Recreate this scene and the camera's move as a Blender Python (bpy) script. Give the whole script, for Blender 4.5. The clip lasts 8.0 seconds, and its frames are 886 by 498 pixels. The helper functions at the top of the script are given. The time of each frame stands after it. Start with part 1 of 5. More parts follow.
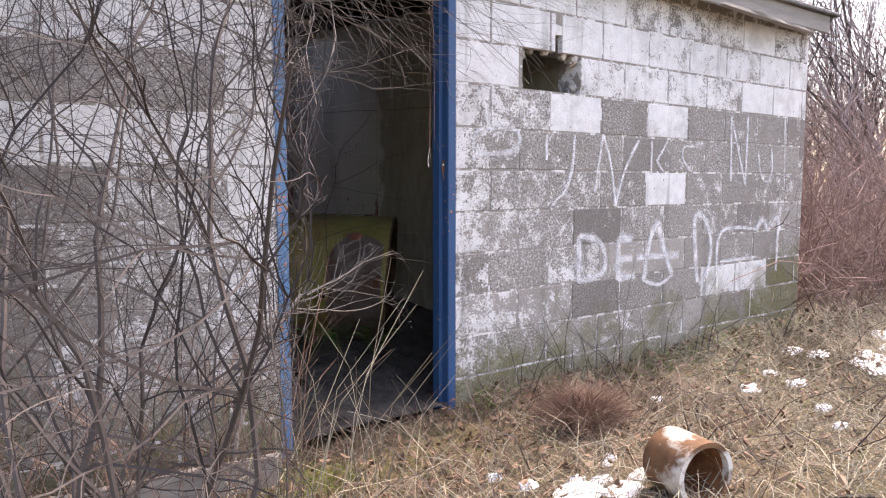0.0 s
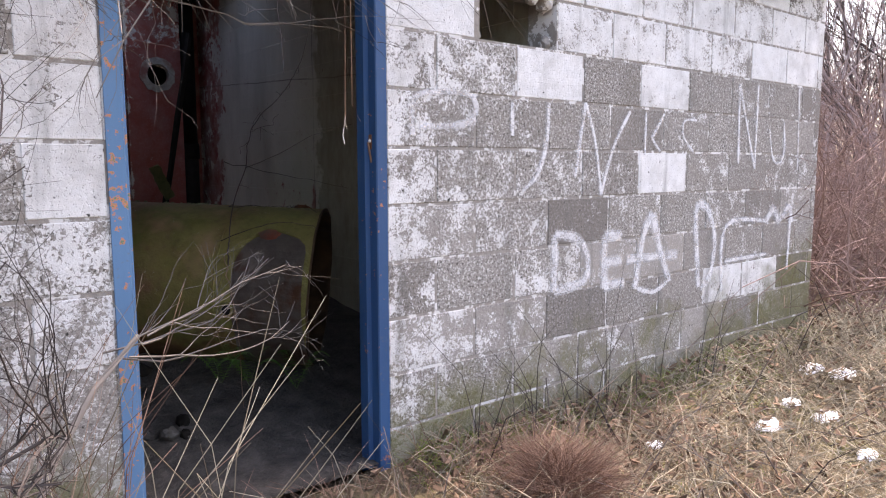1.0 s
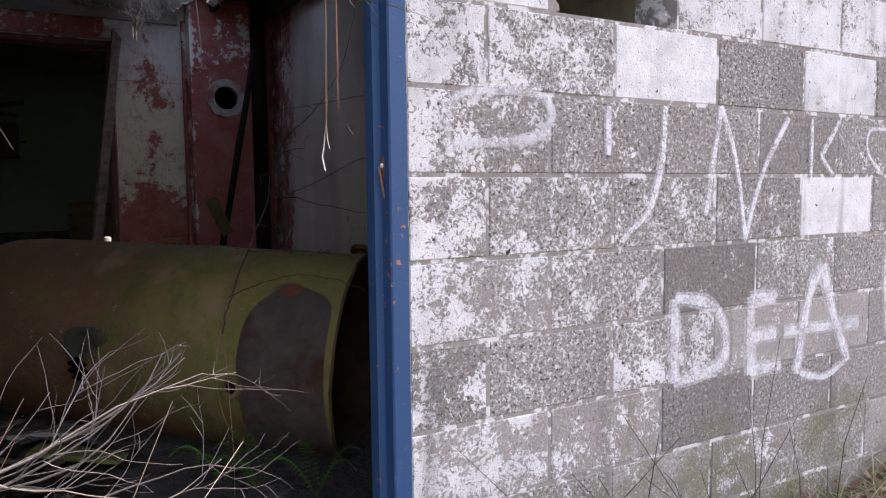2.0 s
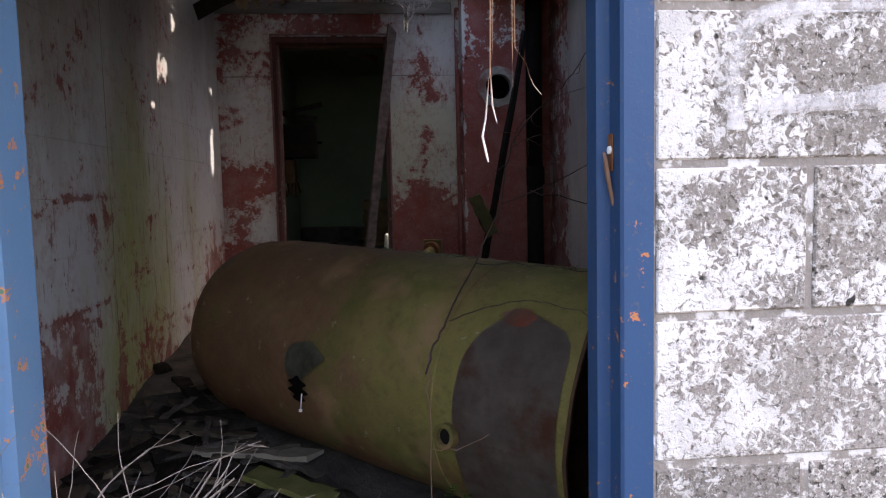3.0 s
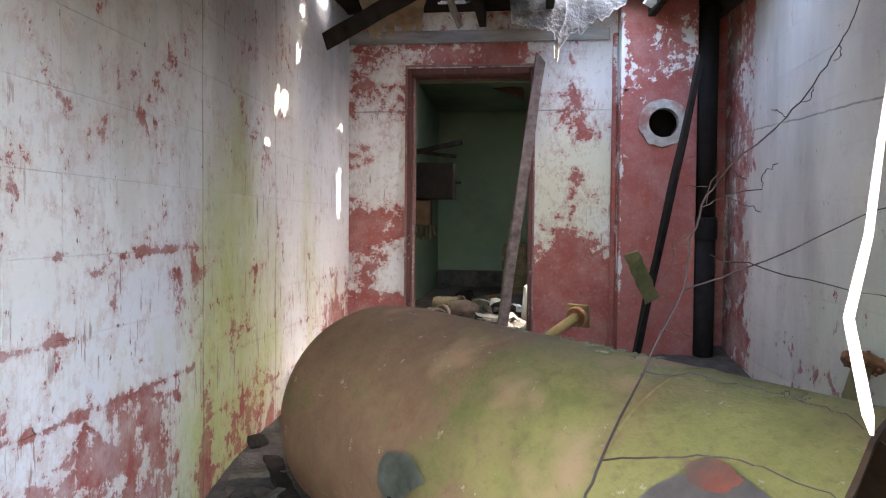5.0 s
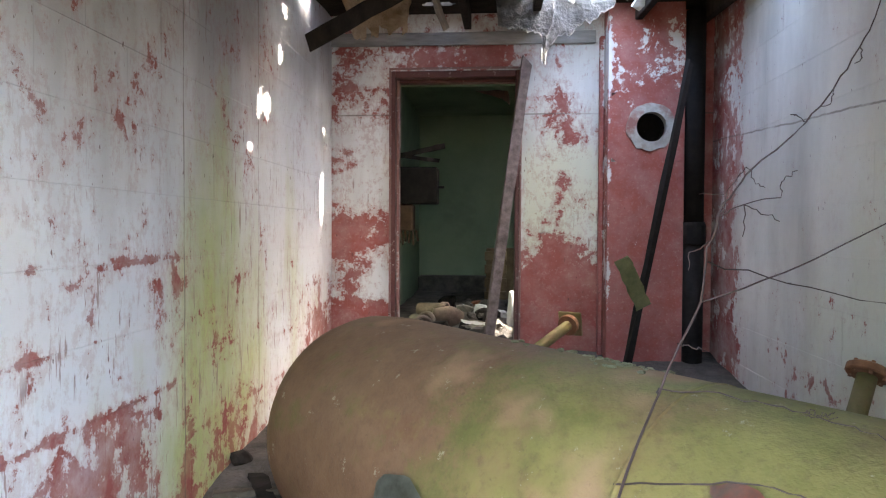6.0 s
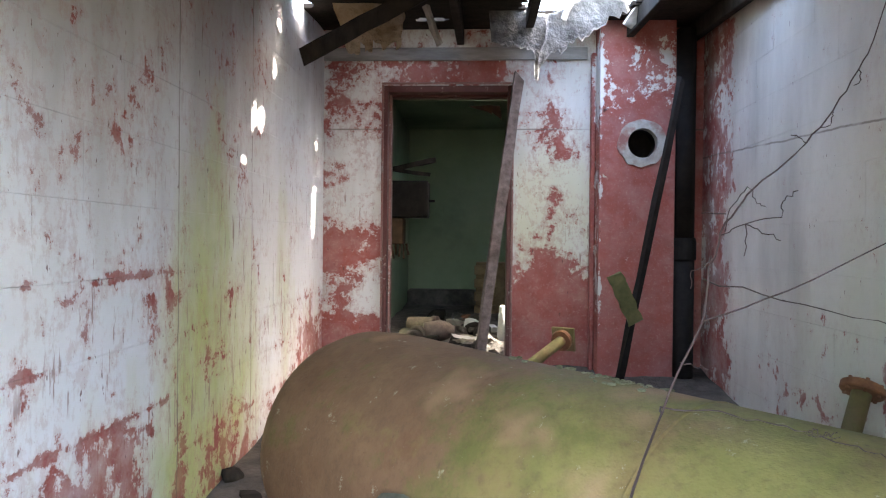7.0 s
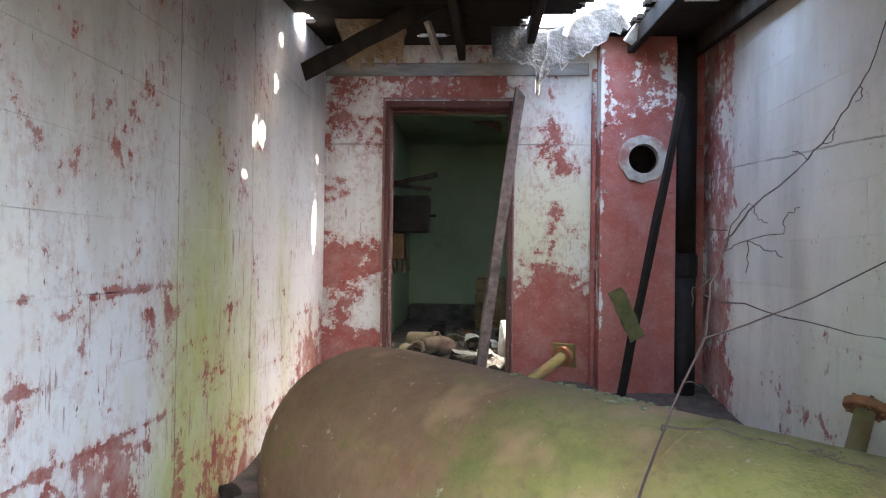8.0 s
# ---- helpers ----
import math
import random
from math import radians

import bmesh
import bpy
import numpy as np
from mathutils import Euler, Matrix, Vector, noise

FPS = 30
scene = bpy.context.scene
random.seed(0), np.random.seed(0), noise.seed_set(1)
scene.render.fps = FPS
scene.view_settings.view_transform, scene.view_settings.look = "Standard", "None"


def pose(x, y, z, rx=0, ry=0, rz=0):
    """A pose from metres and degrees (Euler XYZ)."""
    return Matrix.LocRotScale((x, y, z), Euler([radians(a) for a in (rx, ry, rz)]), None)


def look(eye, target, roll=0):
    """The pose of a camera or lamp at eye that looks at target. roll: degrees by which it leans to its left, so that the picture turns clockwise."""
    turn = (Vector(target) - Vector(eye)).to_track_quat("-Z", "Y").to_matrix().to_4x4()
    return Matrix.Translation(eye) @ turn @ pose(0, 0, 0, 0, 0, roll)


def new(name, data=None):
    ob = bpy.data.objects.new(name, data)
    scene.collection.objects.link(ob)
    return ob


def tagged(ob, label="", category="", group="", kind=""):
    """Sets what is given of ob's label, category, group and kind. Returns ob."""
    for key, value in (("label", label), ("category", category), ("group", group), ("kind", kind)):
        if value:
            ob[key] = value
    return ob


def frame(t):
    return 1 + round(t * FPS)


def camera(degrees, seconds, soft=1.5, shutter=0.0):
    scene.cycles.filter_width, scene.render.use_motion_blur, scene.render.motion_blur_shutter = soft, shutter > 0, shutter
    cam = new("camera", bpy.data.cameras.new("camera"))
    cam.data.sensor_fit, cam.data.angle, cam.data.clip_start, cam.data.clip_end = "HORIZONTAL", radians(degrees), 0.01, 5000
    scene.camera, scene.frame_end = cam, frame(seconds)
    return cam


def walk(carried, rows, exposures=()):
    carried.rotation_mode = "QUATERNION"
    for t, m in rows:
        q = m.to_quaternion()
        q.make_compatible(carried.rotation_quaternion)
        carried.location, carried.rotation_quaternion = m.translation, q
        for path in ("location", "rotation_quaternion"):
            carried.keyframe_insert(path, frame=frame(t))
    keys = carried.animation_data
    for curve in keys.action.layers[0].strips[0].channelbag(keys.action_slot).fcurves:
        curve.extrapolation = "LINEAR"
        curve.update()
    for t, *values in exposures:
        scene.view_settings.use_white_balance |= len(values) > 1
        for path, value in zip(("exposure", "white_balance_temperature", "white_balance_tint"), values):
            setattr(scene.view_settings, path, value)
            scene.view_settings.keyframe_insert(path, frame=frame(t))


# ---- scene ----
cam = camera(64.0, 8.0, soft=1.15)
PATH = [
    (0, (-1.793, -2.658, 1.097), (-0.596, -1.068, 0.909), -0.0),
    (0.5, (-1.443, -2.355, 1.059), (-0.22, -0.783, 0.87), 0.3),
    (1, (-1.121, -2.047, 1.095), (0.126, -0.501, 0.86), -0.1),
    (1.2, (-0.927, -1.914, 1.075), (0.275, -0.33, 0.859), -0.6),
    (2.3, (-0.347, -1.296, 1.127), (0.515, 0.5, 0.953), -0.8),
    (2.5, (-0.283, -1.186, 1.12), (0.464, 0.66, 0.933), -1.3),
    (3, (-0.081, -0.902, 1.13), (0.101, 1.083, 0.964), -1.3),
    (3.5, (-0.036, -0.669, 1.132), (-0.126, 1.32, 0.943), -0.4),
    (4, (-0.083, -0.477, 1.19), (-0.119, 1.516, 1.023), 0.7),
    (4.5, (-0.083, -0.395, 1.205), (-0.126, 1.603, 1.119), 0.9),
    (5, (-0.04, -0.294, 1.209), (-0.261, 1.693, 1.147), 0.5),
    (6.5, (-0.134, -0.211, 1.23), (-0.258, 1.784, 1.191), 0.4),
    (7, (-0.138, -0.213, 1.233), (-0.255, 1.783, 1.217), 0.6),
    (7.5, (-0.137, -0.207, 1.234), (-0.252, 1.79, 1.239), 0.7),
    (8, (-0.135, -0.203, 1.235), (-0.256, 1.793, 1.26), 0.8),
]
EXPOSURES = [(0, 2.46, 7600, 20), (1.2, 2.50, 7550, 20), (2.5, 2.52, 7650, 21), (3.0, 2.85, 7500, 20), (3.5, 3.68, 7350, 19), (4.0, 5.02, 7400, 15), (4.5, 5.40, 7400, 15), (5.0, 5.45, 7400, 14), (8, 5.46, 7250, 11)]
walk(cam, [(t, look(eye, target, roll)) for t, eye, target, roll in PATH], EXPOSURES)

# ---------------------------------------------------------------- light
TO_SUN = Vector((0.516, 0.012, 0.856)).normalized()
world = bpy.data.worlds.new("sky")
scene.world = world
world.use_nodes = True
wn = world.node_tree.nodes
sky = wn.new("ShaderNodeTexSky")
sky.sky_type = "NISHITA"
sky.sun_disc = False
sky.sun_elevation = math.asin(TO_SUN.z)
sky.sun_rotation = math.atan2(TO_SUN.x, TO_SUN.y)
sky.air_density, sky.dust_density, sky.ozone_density = 1.0, 2.4, 0.6
world.node_tree.links.new(sky.outputs[0], wn["Background"].inputs[0])
wn["Background"].inputs[1].default_value = 0.15
sun = new("sun", bpy.data.lights.new("sun", "SUN"))
sun.data.energy, sun.data.angle, sun.data.color = 1.25, radians(0.6), (1.0, 0.97, 0.93)
sun.matrix_world = look((0, 0, 0), -TO_SUN)


# ---------------------------------------------------------------- node helpers
class Nodes:
    """A small builder for one node material."""

    def __init__(self, name):
        self.m = bpy.data.materials.new(name)
        self.m.use_nodes = True
        self.t = self.m.node_tree
        self.b = self.t.nodes["Principled BSDF"]
        self.geo = self.t.nodes.new("ShaderNodeNewGeometry")
        self.info = self.t.nodes.new("ShaderNodeObjectInfo")
        self.pos = self.geo.outputs["Position"]
        self.rnd = self.info.outputs["Random"]

    def put(self, sock, v):
        if isinstance(v, bpy.types.NodeSocket):
            self.t.links.new(v, sock)
        elif isinstance(v, (tuple, list)) and len(v) == 3 and len(sock.default_value) == 4:
            sock.default_value = (*v, 1)
        else:
            sock.default_value = v

    def local(self):
        self.pos = self.t.nodes.new("ShaderNodeTexCoord").outputs["Object"]
        return self

    def stretch(self, x, y, z, add=(0, 0, 0)):
        n = self.t.nodes.new("ShaderNodeMapping")
        self.put(n.inputs["Vector"], self.pos)
        n.inputs["Scale"].default_value = (x, y, z)
        n.inputs["Location"].default_value = add
        return n.outputs[0]

    def noise(self, scale, detail=4.0, rough=0.55, vec=None, distort=0.0):
        n = self.t.nodes.new("ShaderNodeTexNoise")
        self.put(n.inputs["Vector"], vec or self.pos)
        n.inputs["Scale"].default_value, n.inputs["Detail"].default_value = scale, detail
        n.inputs["Roughness"].default_value, n.inputs["Distortion"].default_value = rough, distort
        return n.outputs["Fac"]

    def cells(self, scale, vec=None, out="Distance"):
        n = self.t.nodes.new("ShaderNodeTexVoronoi")
        self.put(n.inputs["Vector"], vec or self.pos)
        n.inputs["Scale"].default_value = scale
        return n.outputs[out]

    def math(self, op, a, b=0.0, clamp=False):
        n = self.t.nodes.new("ShaderNodeMath")
        n.operation, n.use_clamp = op, clamp
        self.put(n.inputs[0], a)
        self.put(n.inputs[1], b)
        return n.outputs[0]

    def step(self, v, lo, hi, a=0.0, b=1.0):
        n = self.t.nodes.new("ShaderNodeMapRange")
        self.put(n.inputs[0], v)
        for k, w in enumerate((lo, hi, a, b)):
            n.inputs[k + 1].default_value = w
        return n.outputs[0]

    def axis(self, which):
        n = self.t.nodes.new("ShaderNodeSeparateXYZ")
        self.put(n.inputs[0], self.geo.outputs["Position"])
        return n.outputs[which]

    def tint(self, which):
        n = self.t.nodes.new("ShaderNodeSeparateColor")
        self.put(n.inputs[0], self.info.outputs["Color"])
        return n.outputs[which]

    def mix(self, f, a, b, mode="MIX"):
        n = self.t.nodes.new("ShaderNodeMix")
        n.data_type, n.blend_type = "RGBA", mode
        self.put(n.inputs[0], f)
        self.put(n.inputs[6], a)
        self.put(n.inputs[7], b)
        return n.outputs[2]

    def bump(self, h, strength=0.5, dist=0.01, before=None):
        n = self.t.nodes.new("ShaderNodeBump")
        n.inputs["Strength"].default_value, n.inputs["Distance"].default_value = strength, dist
        self.put(n.inputs["Height"], h)
        if before:
            self.put(n.inputs["Normal"], before)
        self.put(self.b.inputs["Normal"], n.outputs[0])
        return n.outputs[0]

    def done(self, color, rough=0.8, metal=0.0, spec=0.4):
        self.put(self.b.inputs["Base Color"], color)
        self.put(self.b.inputs["Roughness"], rough)
        self.b.inputs["Metallic"].default_value = metal
        self.b.inputs["Specular IOR Level"].default_value = spec
        return self.m


# ---------------------------------------------------------------- materials
def outer_block():
    n = Nodes("weathered_concrete_block")
    grit = n.noise(260, 3, 0.7)
    pits = n.step(n.noise(95, 2, 0.5), 0.30, 0.42)
    big = n.noise(2.2, 5, 0.6)
    bare = n.mix(n.step(grit, 0.3, 0.7), (0.135, 0.120, 0.108), (0.36, 0.335, 0.31))
    bare = n.mix(n.step(n.noise(85, 4, 0.75), 0.53, 0.58, 0, 0.9), bare, (0.62, 0.60, 0.575))
    bare = n.mix(n.step(n.noise(95, 3, 0.65), 0.45, 0.38, 0, 0.95), bare, (0.045, 0.04, 0.035))
    bare = n.mix(n.step(big, 0.35, 0.7, 0, 0.4), bare, (0.16, 0.14, 0.12))
    bare = n.mix(n.math("MULTIPLY", n.rnd, 0.72), bare, n.mix(n.math("FRACT", n.math("MULTIPLY", n.rnd, 7.3)), (0.11, 0.095, 0.085), (0.34, 0.31, 0.285)))
    # white paint: how much is left is set block by block, flakes with hard edges
    left = n.tint(0)
    fine = n.noise(78, 4, 0.66, distort=0.8)
    broad = n.noise(9, 5, 0.65, distort=0.4)
    v = n.math("ADD", n.math("MULTIPLY", fine, 0.60), n.math("MULTIPLY", broad, 0.64))
    near = n.step(n.math("ABSOLUTE", n.math("SUBTRACT", n.axis(0), 0.25)), 0.05, 0.40, 0.085, 0.0)
    v = n.math("ADD", v, n.math("ADD", n.math("MULTIPLY", left, 0.42), -0.27))
    v = n.math("ADD", v, near)
    paint = n.step(v, 0.565, 0.615)
    chalk = n.mix(n.noise(14, 4, 0.6), (0.47, 0.455, 0.445), (0.76, 0.75, 0.745))
    col = n.mix(paint, bare, chalk)
    col = n.mix(n.step(n.noise(150, 3, 0.7), 0.42, 0.30, 0, 0.7), col, (0.10, 0.092, 0.085))
    col = n.mix(n.step(n.noise(4, 5, 0.65, vec=n.stretch(1, 1, 1, (5, 2, 8))), 0.50, 0.72, 0, 0.45), col, (0.15, 0.135, 0.12))
    col = n.mix(n.step(n.noise(42, 2, 0.5), 0.31, 0.26), col, (0.035, 0.033, 0.03))
    # moss and splashed soil along the foot of the wall
    foot = n.math("SUBTRACT", n.math("ADD", n.noise(3.4, 6, 0.7), n.step(n.axis(0), 2.7, 3.4, -0.06, 0.17)), n.math("MULTIPLY", n.axis(2), 0.62))
    col = n.mix(n.step(foot, 0.20, 0.42, 0, 0.78), col, n.mix(n.noise(30, 3), (0.065, 0.060, 0.028), (0.16, 0.15, 0.05)))
    drip = n.noise(6.0, 4, 0.6, vec=n.stretch(1.6, 1, 0.16))
    col = n.mix(n.step(drip, 0.56, 0.72, 0, 0.55), col, (0.12, 0.115, 0.105))
    h = n.math("ADD", n.math("MULTIPLY", grit, 0.6), n.math("ADD", n.math("MULTIPLY", pits, 0.8), n.math("MULTIPLY", paint, 0.5)))
    n.bump(h, 0.55, 0.006)
    return n.done(col, 0.9, spec=0.2)


def mortar_mat():
    n = Nodes("mortar")
    col = n.mix(n.noise(40, 5, 0.7), (0.13, 0.11, 0.095), (0.36, 0.33, 0.30))
    col = n.mix(n.step(n.noise(11, 5, 0.7), 0.52, 0.56, 0, 0.9), col, (0.62, 0.60, 0.585))
    n.bump(n.noise(180, 3), 0.5, 0.004)
    return n.done(col, 0.95, spec=0.15)


def inner_paint(name, where, red_bias, low_red, streak, algae, cover=(0.45, 1.0)):
    """Old white paint peeling off a red coat: red_bias moves the share of red, low_red adds red towards the floor."""
    n = Nodes(name)
    x, y, z = n.axis(0), n.axis(1), n.axis(2)

    def zone(v, lo, hi, soft, amount):
        """amount between lo and hi, fading over soft."""
        a = n.step(v, lo - soft, lo + soft)
        b = n.step(v, hi + soft, hi - soft)
        return n.math("MULTIPLY", n.math("MULTIPLY", a, b), amount)

    def add(*terms):
        v = terms[0]
        for t in terms[1:]:
            v = n.math("ADD", v, t)
        return v

    patch = n.noise(4.2, 8, 0.68, distort=0.6)
    ragged = n.noise(17, 8, 0.80)
    runs = n.noise(15, 5, 0.65, vec=n.stretch(1, 1, 0.13))
    v = add(n.math("MULTIPLY", patch, 0.52), n.math("MULTIPLY", ragged, 0.46), -0.03, n.math("MULTIPLY", runs, streak), n.step(z, 1.1, 0.4, 0.0, low_red), red_bias)
    if where == "left":
        # wear in broken lines along the bed joints, along the floor and in the back corner
        off = n.math("ABSOLUTE", n.math("SUBTRACT", n.math("FRACT", n.math("DIVIDE", n.math("ADD", z, -1.941 + 20.5 * 0.2032), 0.2032)), 0.5))
        dash = n.step(n.noise(3.0, 4, 0.6, vec=n.stretch(1, 1, 2.5, (0, 4.1, 0))), 0.46, 0.60)
        joint = n.math("MULTIPLY", n.step(off, 0.11, 0.01, 0, 0.125), n.math("MULTIPLY", dash, n.math("MULTIPLY", n.step(z, 1.45, 1.2), n.step(y, 2.2, 1.8, 0.35, 1.0))))
        corner = n.math("MULTIPLY", n.step(y, 3.05, 3.7, 0, 0.15), n.step(z, 1.05, 0.65))
        v = add(v, joint, corner, n.step(z, 0.56, 0.40, 0, 0.05), n.math("MULTIPLY", n.step(y, 1.95, 1.55), n.step(z, 0.85, 0.62, 0, 0.072)), zone(y, 2.06, 2.16, 0.03, n.step(z, 0.72, 0.55, 0, 0.10)), n.step(y, 2.9, 3.2, 0, -0.035))
    elif where == "back":
        right = n.step(x, -0.03, 0.02)
        leftp = n.step(x, -0.74, -0.76)
        on_right = add(-0.04, zone(x, 0.17, 0.34, 0.07, 0.075), n.step(z, 1.25, 0.85, 0, 0.20), zone(z, 2.10, 2.6, 0.05, -0.02), n.step(x, 0.90, 0.95, 0, 0.4))
        on_left = add(-0.015, zone(x, -1.14, -0.99, 0.06, 0.05), zone(z, 1.03, 1.32, 0.12, 0.10), zone(z, 0.74, 0.98, 0.09, -0.03), n.step(z, 0.80, 0.62, 0, 0.14))
        v = add(v, n.math("MULTIPLY", right, on_right), n.math("MULTIPLY", leftp, on_left), zone(z, 2.22, 2.40, 0.02, zone(x, -1.0, 0.1, 0.12, 0.085)))
    elif where == "right":
        v = add(v, n.step(y, 3.50, 3.80, 0.0, 0.16), zone(y, 2.15, 2.20, 0.02, n.step(z, 1.2, 0.8, 0, 0.16)), zone(z, 0.55, 0.95, 0.1, zone(y, 2.4, 3.2, 0.15, 0.05)))
    else:
        v = add(v, zone(z, 1.98, 2.42, 0.12, -0.085), zone(x, 0.525, 0.548, 0.012, -0.10), zone(z, 0.6, 1.2, 0.2, -0.045))
    red = n.step(v, 0.598, 0.618)
    scuff = n.step(n.math("ADD", v, n.math("MULTIPLY", n.noise(48, 5, 0.75, vec=n.stretch(1, 1, 0.55)), 0.42)), 0.735, 0.80, 0, 0.42 if where == "back" else 0.28 if where == "left" else 0.12)
    pale = ((0.48, 0.467, 0.435), (0.73, 0.712, 0.665)) if where == "right" else ((0.47, 0.472, 0.47), (0.72, 0.722, 0.715))
    white = n.mix(n.noise(1.7, 4, 0.6), *pale)
    white = n.mix(n.step(n.noise(35, 4, 0.7), 0.5, 0.75, 0, 0.22), white, (0.45, 0.43, 0.41))
    white = n.mix(n.step(n.noise(0.9, 3, 0.5, vec=n.stretch(1, 1, 1, (7, 1, 3))), 0.42, 0.62, 0, 0.35), white, (0.54, 0.60, 0.70) if where == "left" else (0.58, 0.59, 0.56))
    soot_and_shade = n.noise(2.0, 4, 0.6, vec=n.stretch(1, 1, 0.30, (3.1, 0, 1.7)))
    # left wall: shade under the roof is painted in with the soot
    soot_and_shade = add(soot_and_shade, n.step(z, 1.25, 1.9, -0.05, 0.15), zone(y, 2.15, 2.80, 0.12, 0.06), n.step(y, 2.8, 2.95, 0, -0.12)) if where == "left" else soot_and_shade
    white = n.mix(n.step(soot_and_shade, 0.44, 0.68, 0, 0.62), white, (0.25, 0.235, 0.215))
    if algae:
        g = n.noise(1.5, 5, 0.6, vec=n.stretch(1, 1.0, 0.42, (0, 0.35, 0)))
        g = n.math("ADD", g, n.step(z, 0.5, 2.0, 0.12, -0.16))
        g = n.math("ADD", g, n.step(n.math("ABSOLUTE", n.math("SUBTRACT", y, 2.38)), 0.15, 0.65, 0.10, -0.12))
        white = n.mix(n.step(g, 0.48, 0.72, 0, algae), white, n.mix(n.noise(18, 4), (0.27, 0.33, 0.06), (0.44, 0.47, 0.17)))
    if where == "back":
        damp = n.math("MULTIPLY", n.step(x, 0.0, 0.08), n.step(n.noise(3.0, 4, 0.6, vec=n.stretch(1, 1, 0.5)), 0.38, 0.62, 0.15, 0.75))
        white = n.mix(n.math("MULTIPLY", damp, n.step(z, 2.1, 1.7)), white, (0.50, 0.51, 0.36))
    if where in ("left", "back"):
        # narrow vertical runs where single flakes came away
        run = n.noise(46, 4, 0.7, vec=n.stretch(1, 1, 0.11, (1.3, 2.2, 0)))
        some = n.noise(2.6, 4, 0.6, vec=n.stretch(1, 1, 1, (3, 8, 1)))
        some = n.math("ADD", some, n.step(z, 1.9, 0.7, -0.10, 0.06))
        white = n.mix(n.math("MULTIPLY", n.step(run, 0.60, 0.64), n.step(some, 0.44, 0.56, 0, 0.75)), white, (0.20, 0.115, 0.10))
    coat = n.mix(n.noise(9, 5, 0.65), (0.17, 0.040, 0.032), (0.34, 0.092, 0.076))
    coat = n.mix(n.step(n.noise(60, 3, 0.6), 0.56, 0.7, 0, 0.35), coat, (0.40, 0.24, 0.21))
    worn = n.math("MULTIPLY", red, n.step(n.noise(6, 5, 0.7), 0.30, 0.60, *cover))
    col = n.mix(worn, n.mix(scuff, white, (0.33, 0.17, 0.15)), coat)
    if where == "right":
        edge = n.math("ADD", y, n.math("MULTIPLY", n.noise(7, 5, 0.7), 0.35))
        render_coat = n.mix(n.noise(14, 6, 0.7, vec=n.stretch(1, 1, 0.4)), (0.16, 0.13, 0.075), (0.50, 0.48, 0.38))
        col = n.mix(n.step(edge, 2.30, 2.26), col, render_coat)
    # hairline cracks and settled dark lines
    wander = n.math("MULTIPLY", n.math("SUBTRACT", n.noise(3.5, 4, 0.6), 0.5), 0.03)
    lines = []
    if where == "left":
        lines = [(n.math("ADD", y, n.math("MULTIPLY", wander, 0.5)), 2.085), (n.math("ADD", y, n.math("MULTIPLY", wander, 0.5)), 2.825)]
    elif where == "right":
        lines = [(add(z, wander, n.math("MULTIPLY", y, -0.055)), 1.54), (n.math("ADD", y, wander), 2.16)]
    elif where == "back":
        lines = [(n.math("ADD", z, n.math("MULTIPLY", wander, 0.3)), 1.941)]
    for a, at in lines:
        d = n.math("ABSOLUTE", n.math("SUBTRACT", a, at))
        col = n.mix(n.math("MULTIPLY", n.step(d, 0.006, 0.002, 0, 0.7), n.step(n.noise(5, 4, 0.6), 0.35, 0.55, 0.25, 1)), col, (0.10, 0.075, 0.06))
    flecks = n.noise(55, 3, 0.6, vec=n.stretch(1, 1, 0.35))
    col = n.mix(n.step(flecks, 0.69, 0.72, 0, 0.85), col, (0.11, 0.045, 0.04))
    n.bump(n.math("SUBTRACT", n.math("MULTIPLY", n.noise(120, 3), 0.35), red), 0.35, 0.004)
    return n.done(col, n.step(red, 0, 1, 0.55, 0.75), spec=0.35)


def steel_paint(name, a, b, chip, chip2, amount):
    n = Nodes(name)
    tone = n.mix(n.noise(5, 4, 0.6, vec=n.stretch(1, 1, 0.3)), a, b)
    v = n.math("ADD", n.math("MULTIPLY", n.noise(40, 6, 0.7), 0.75), n.math("MULTIPLY", n.noise(6, 3), 0.35))
    col = n.mix(n.step(v, amount, amount + 0.012), tone, chip)
    col = n.mix(n.step(v, amount + 0.045, amount + 0.055), col, chip2)
    col = n.mix(n.step(n.noise(90, 3), 0.62, 0.72, 0, 0.35), col, (0.12, 0.10, 0.09))
    n.bump(v, 0.35, 0.003)
    return n.done(col, 0.55, spec=0.35)


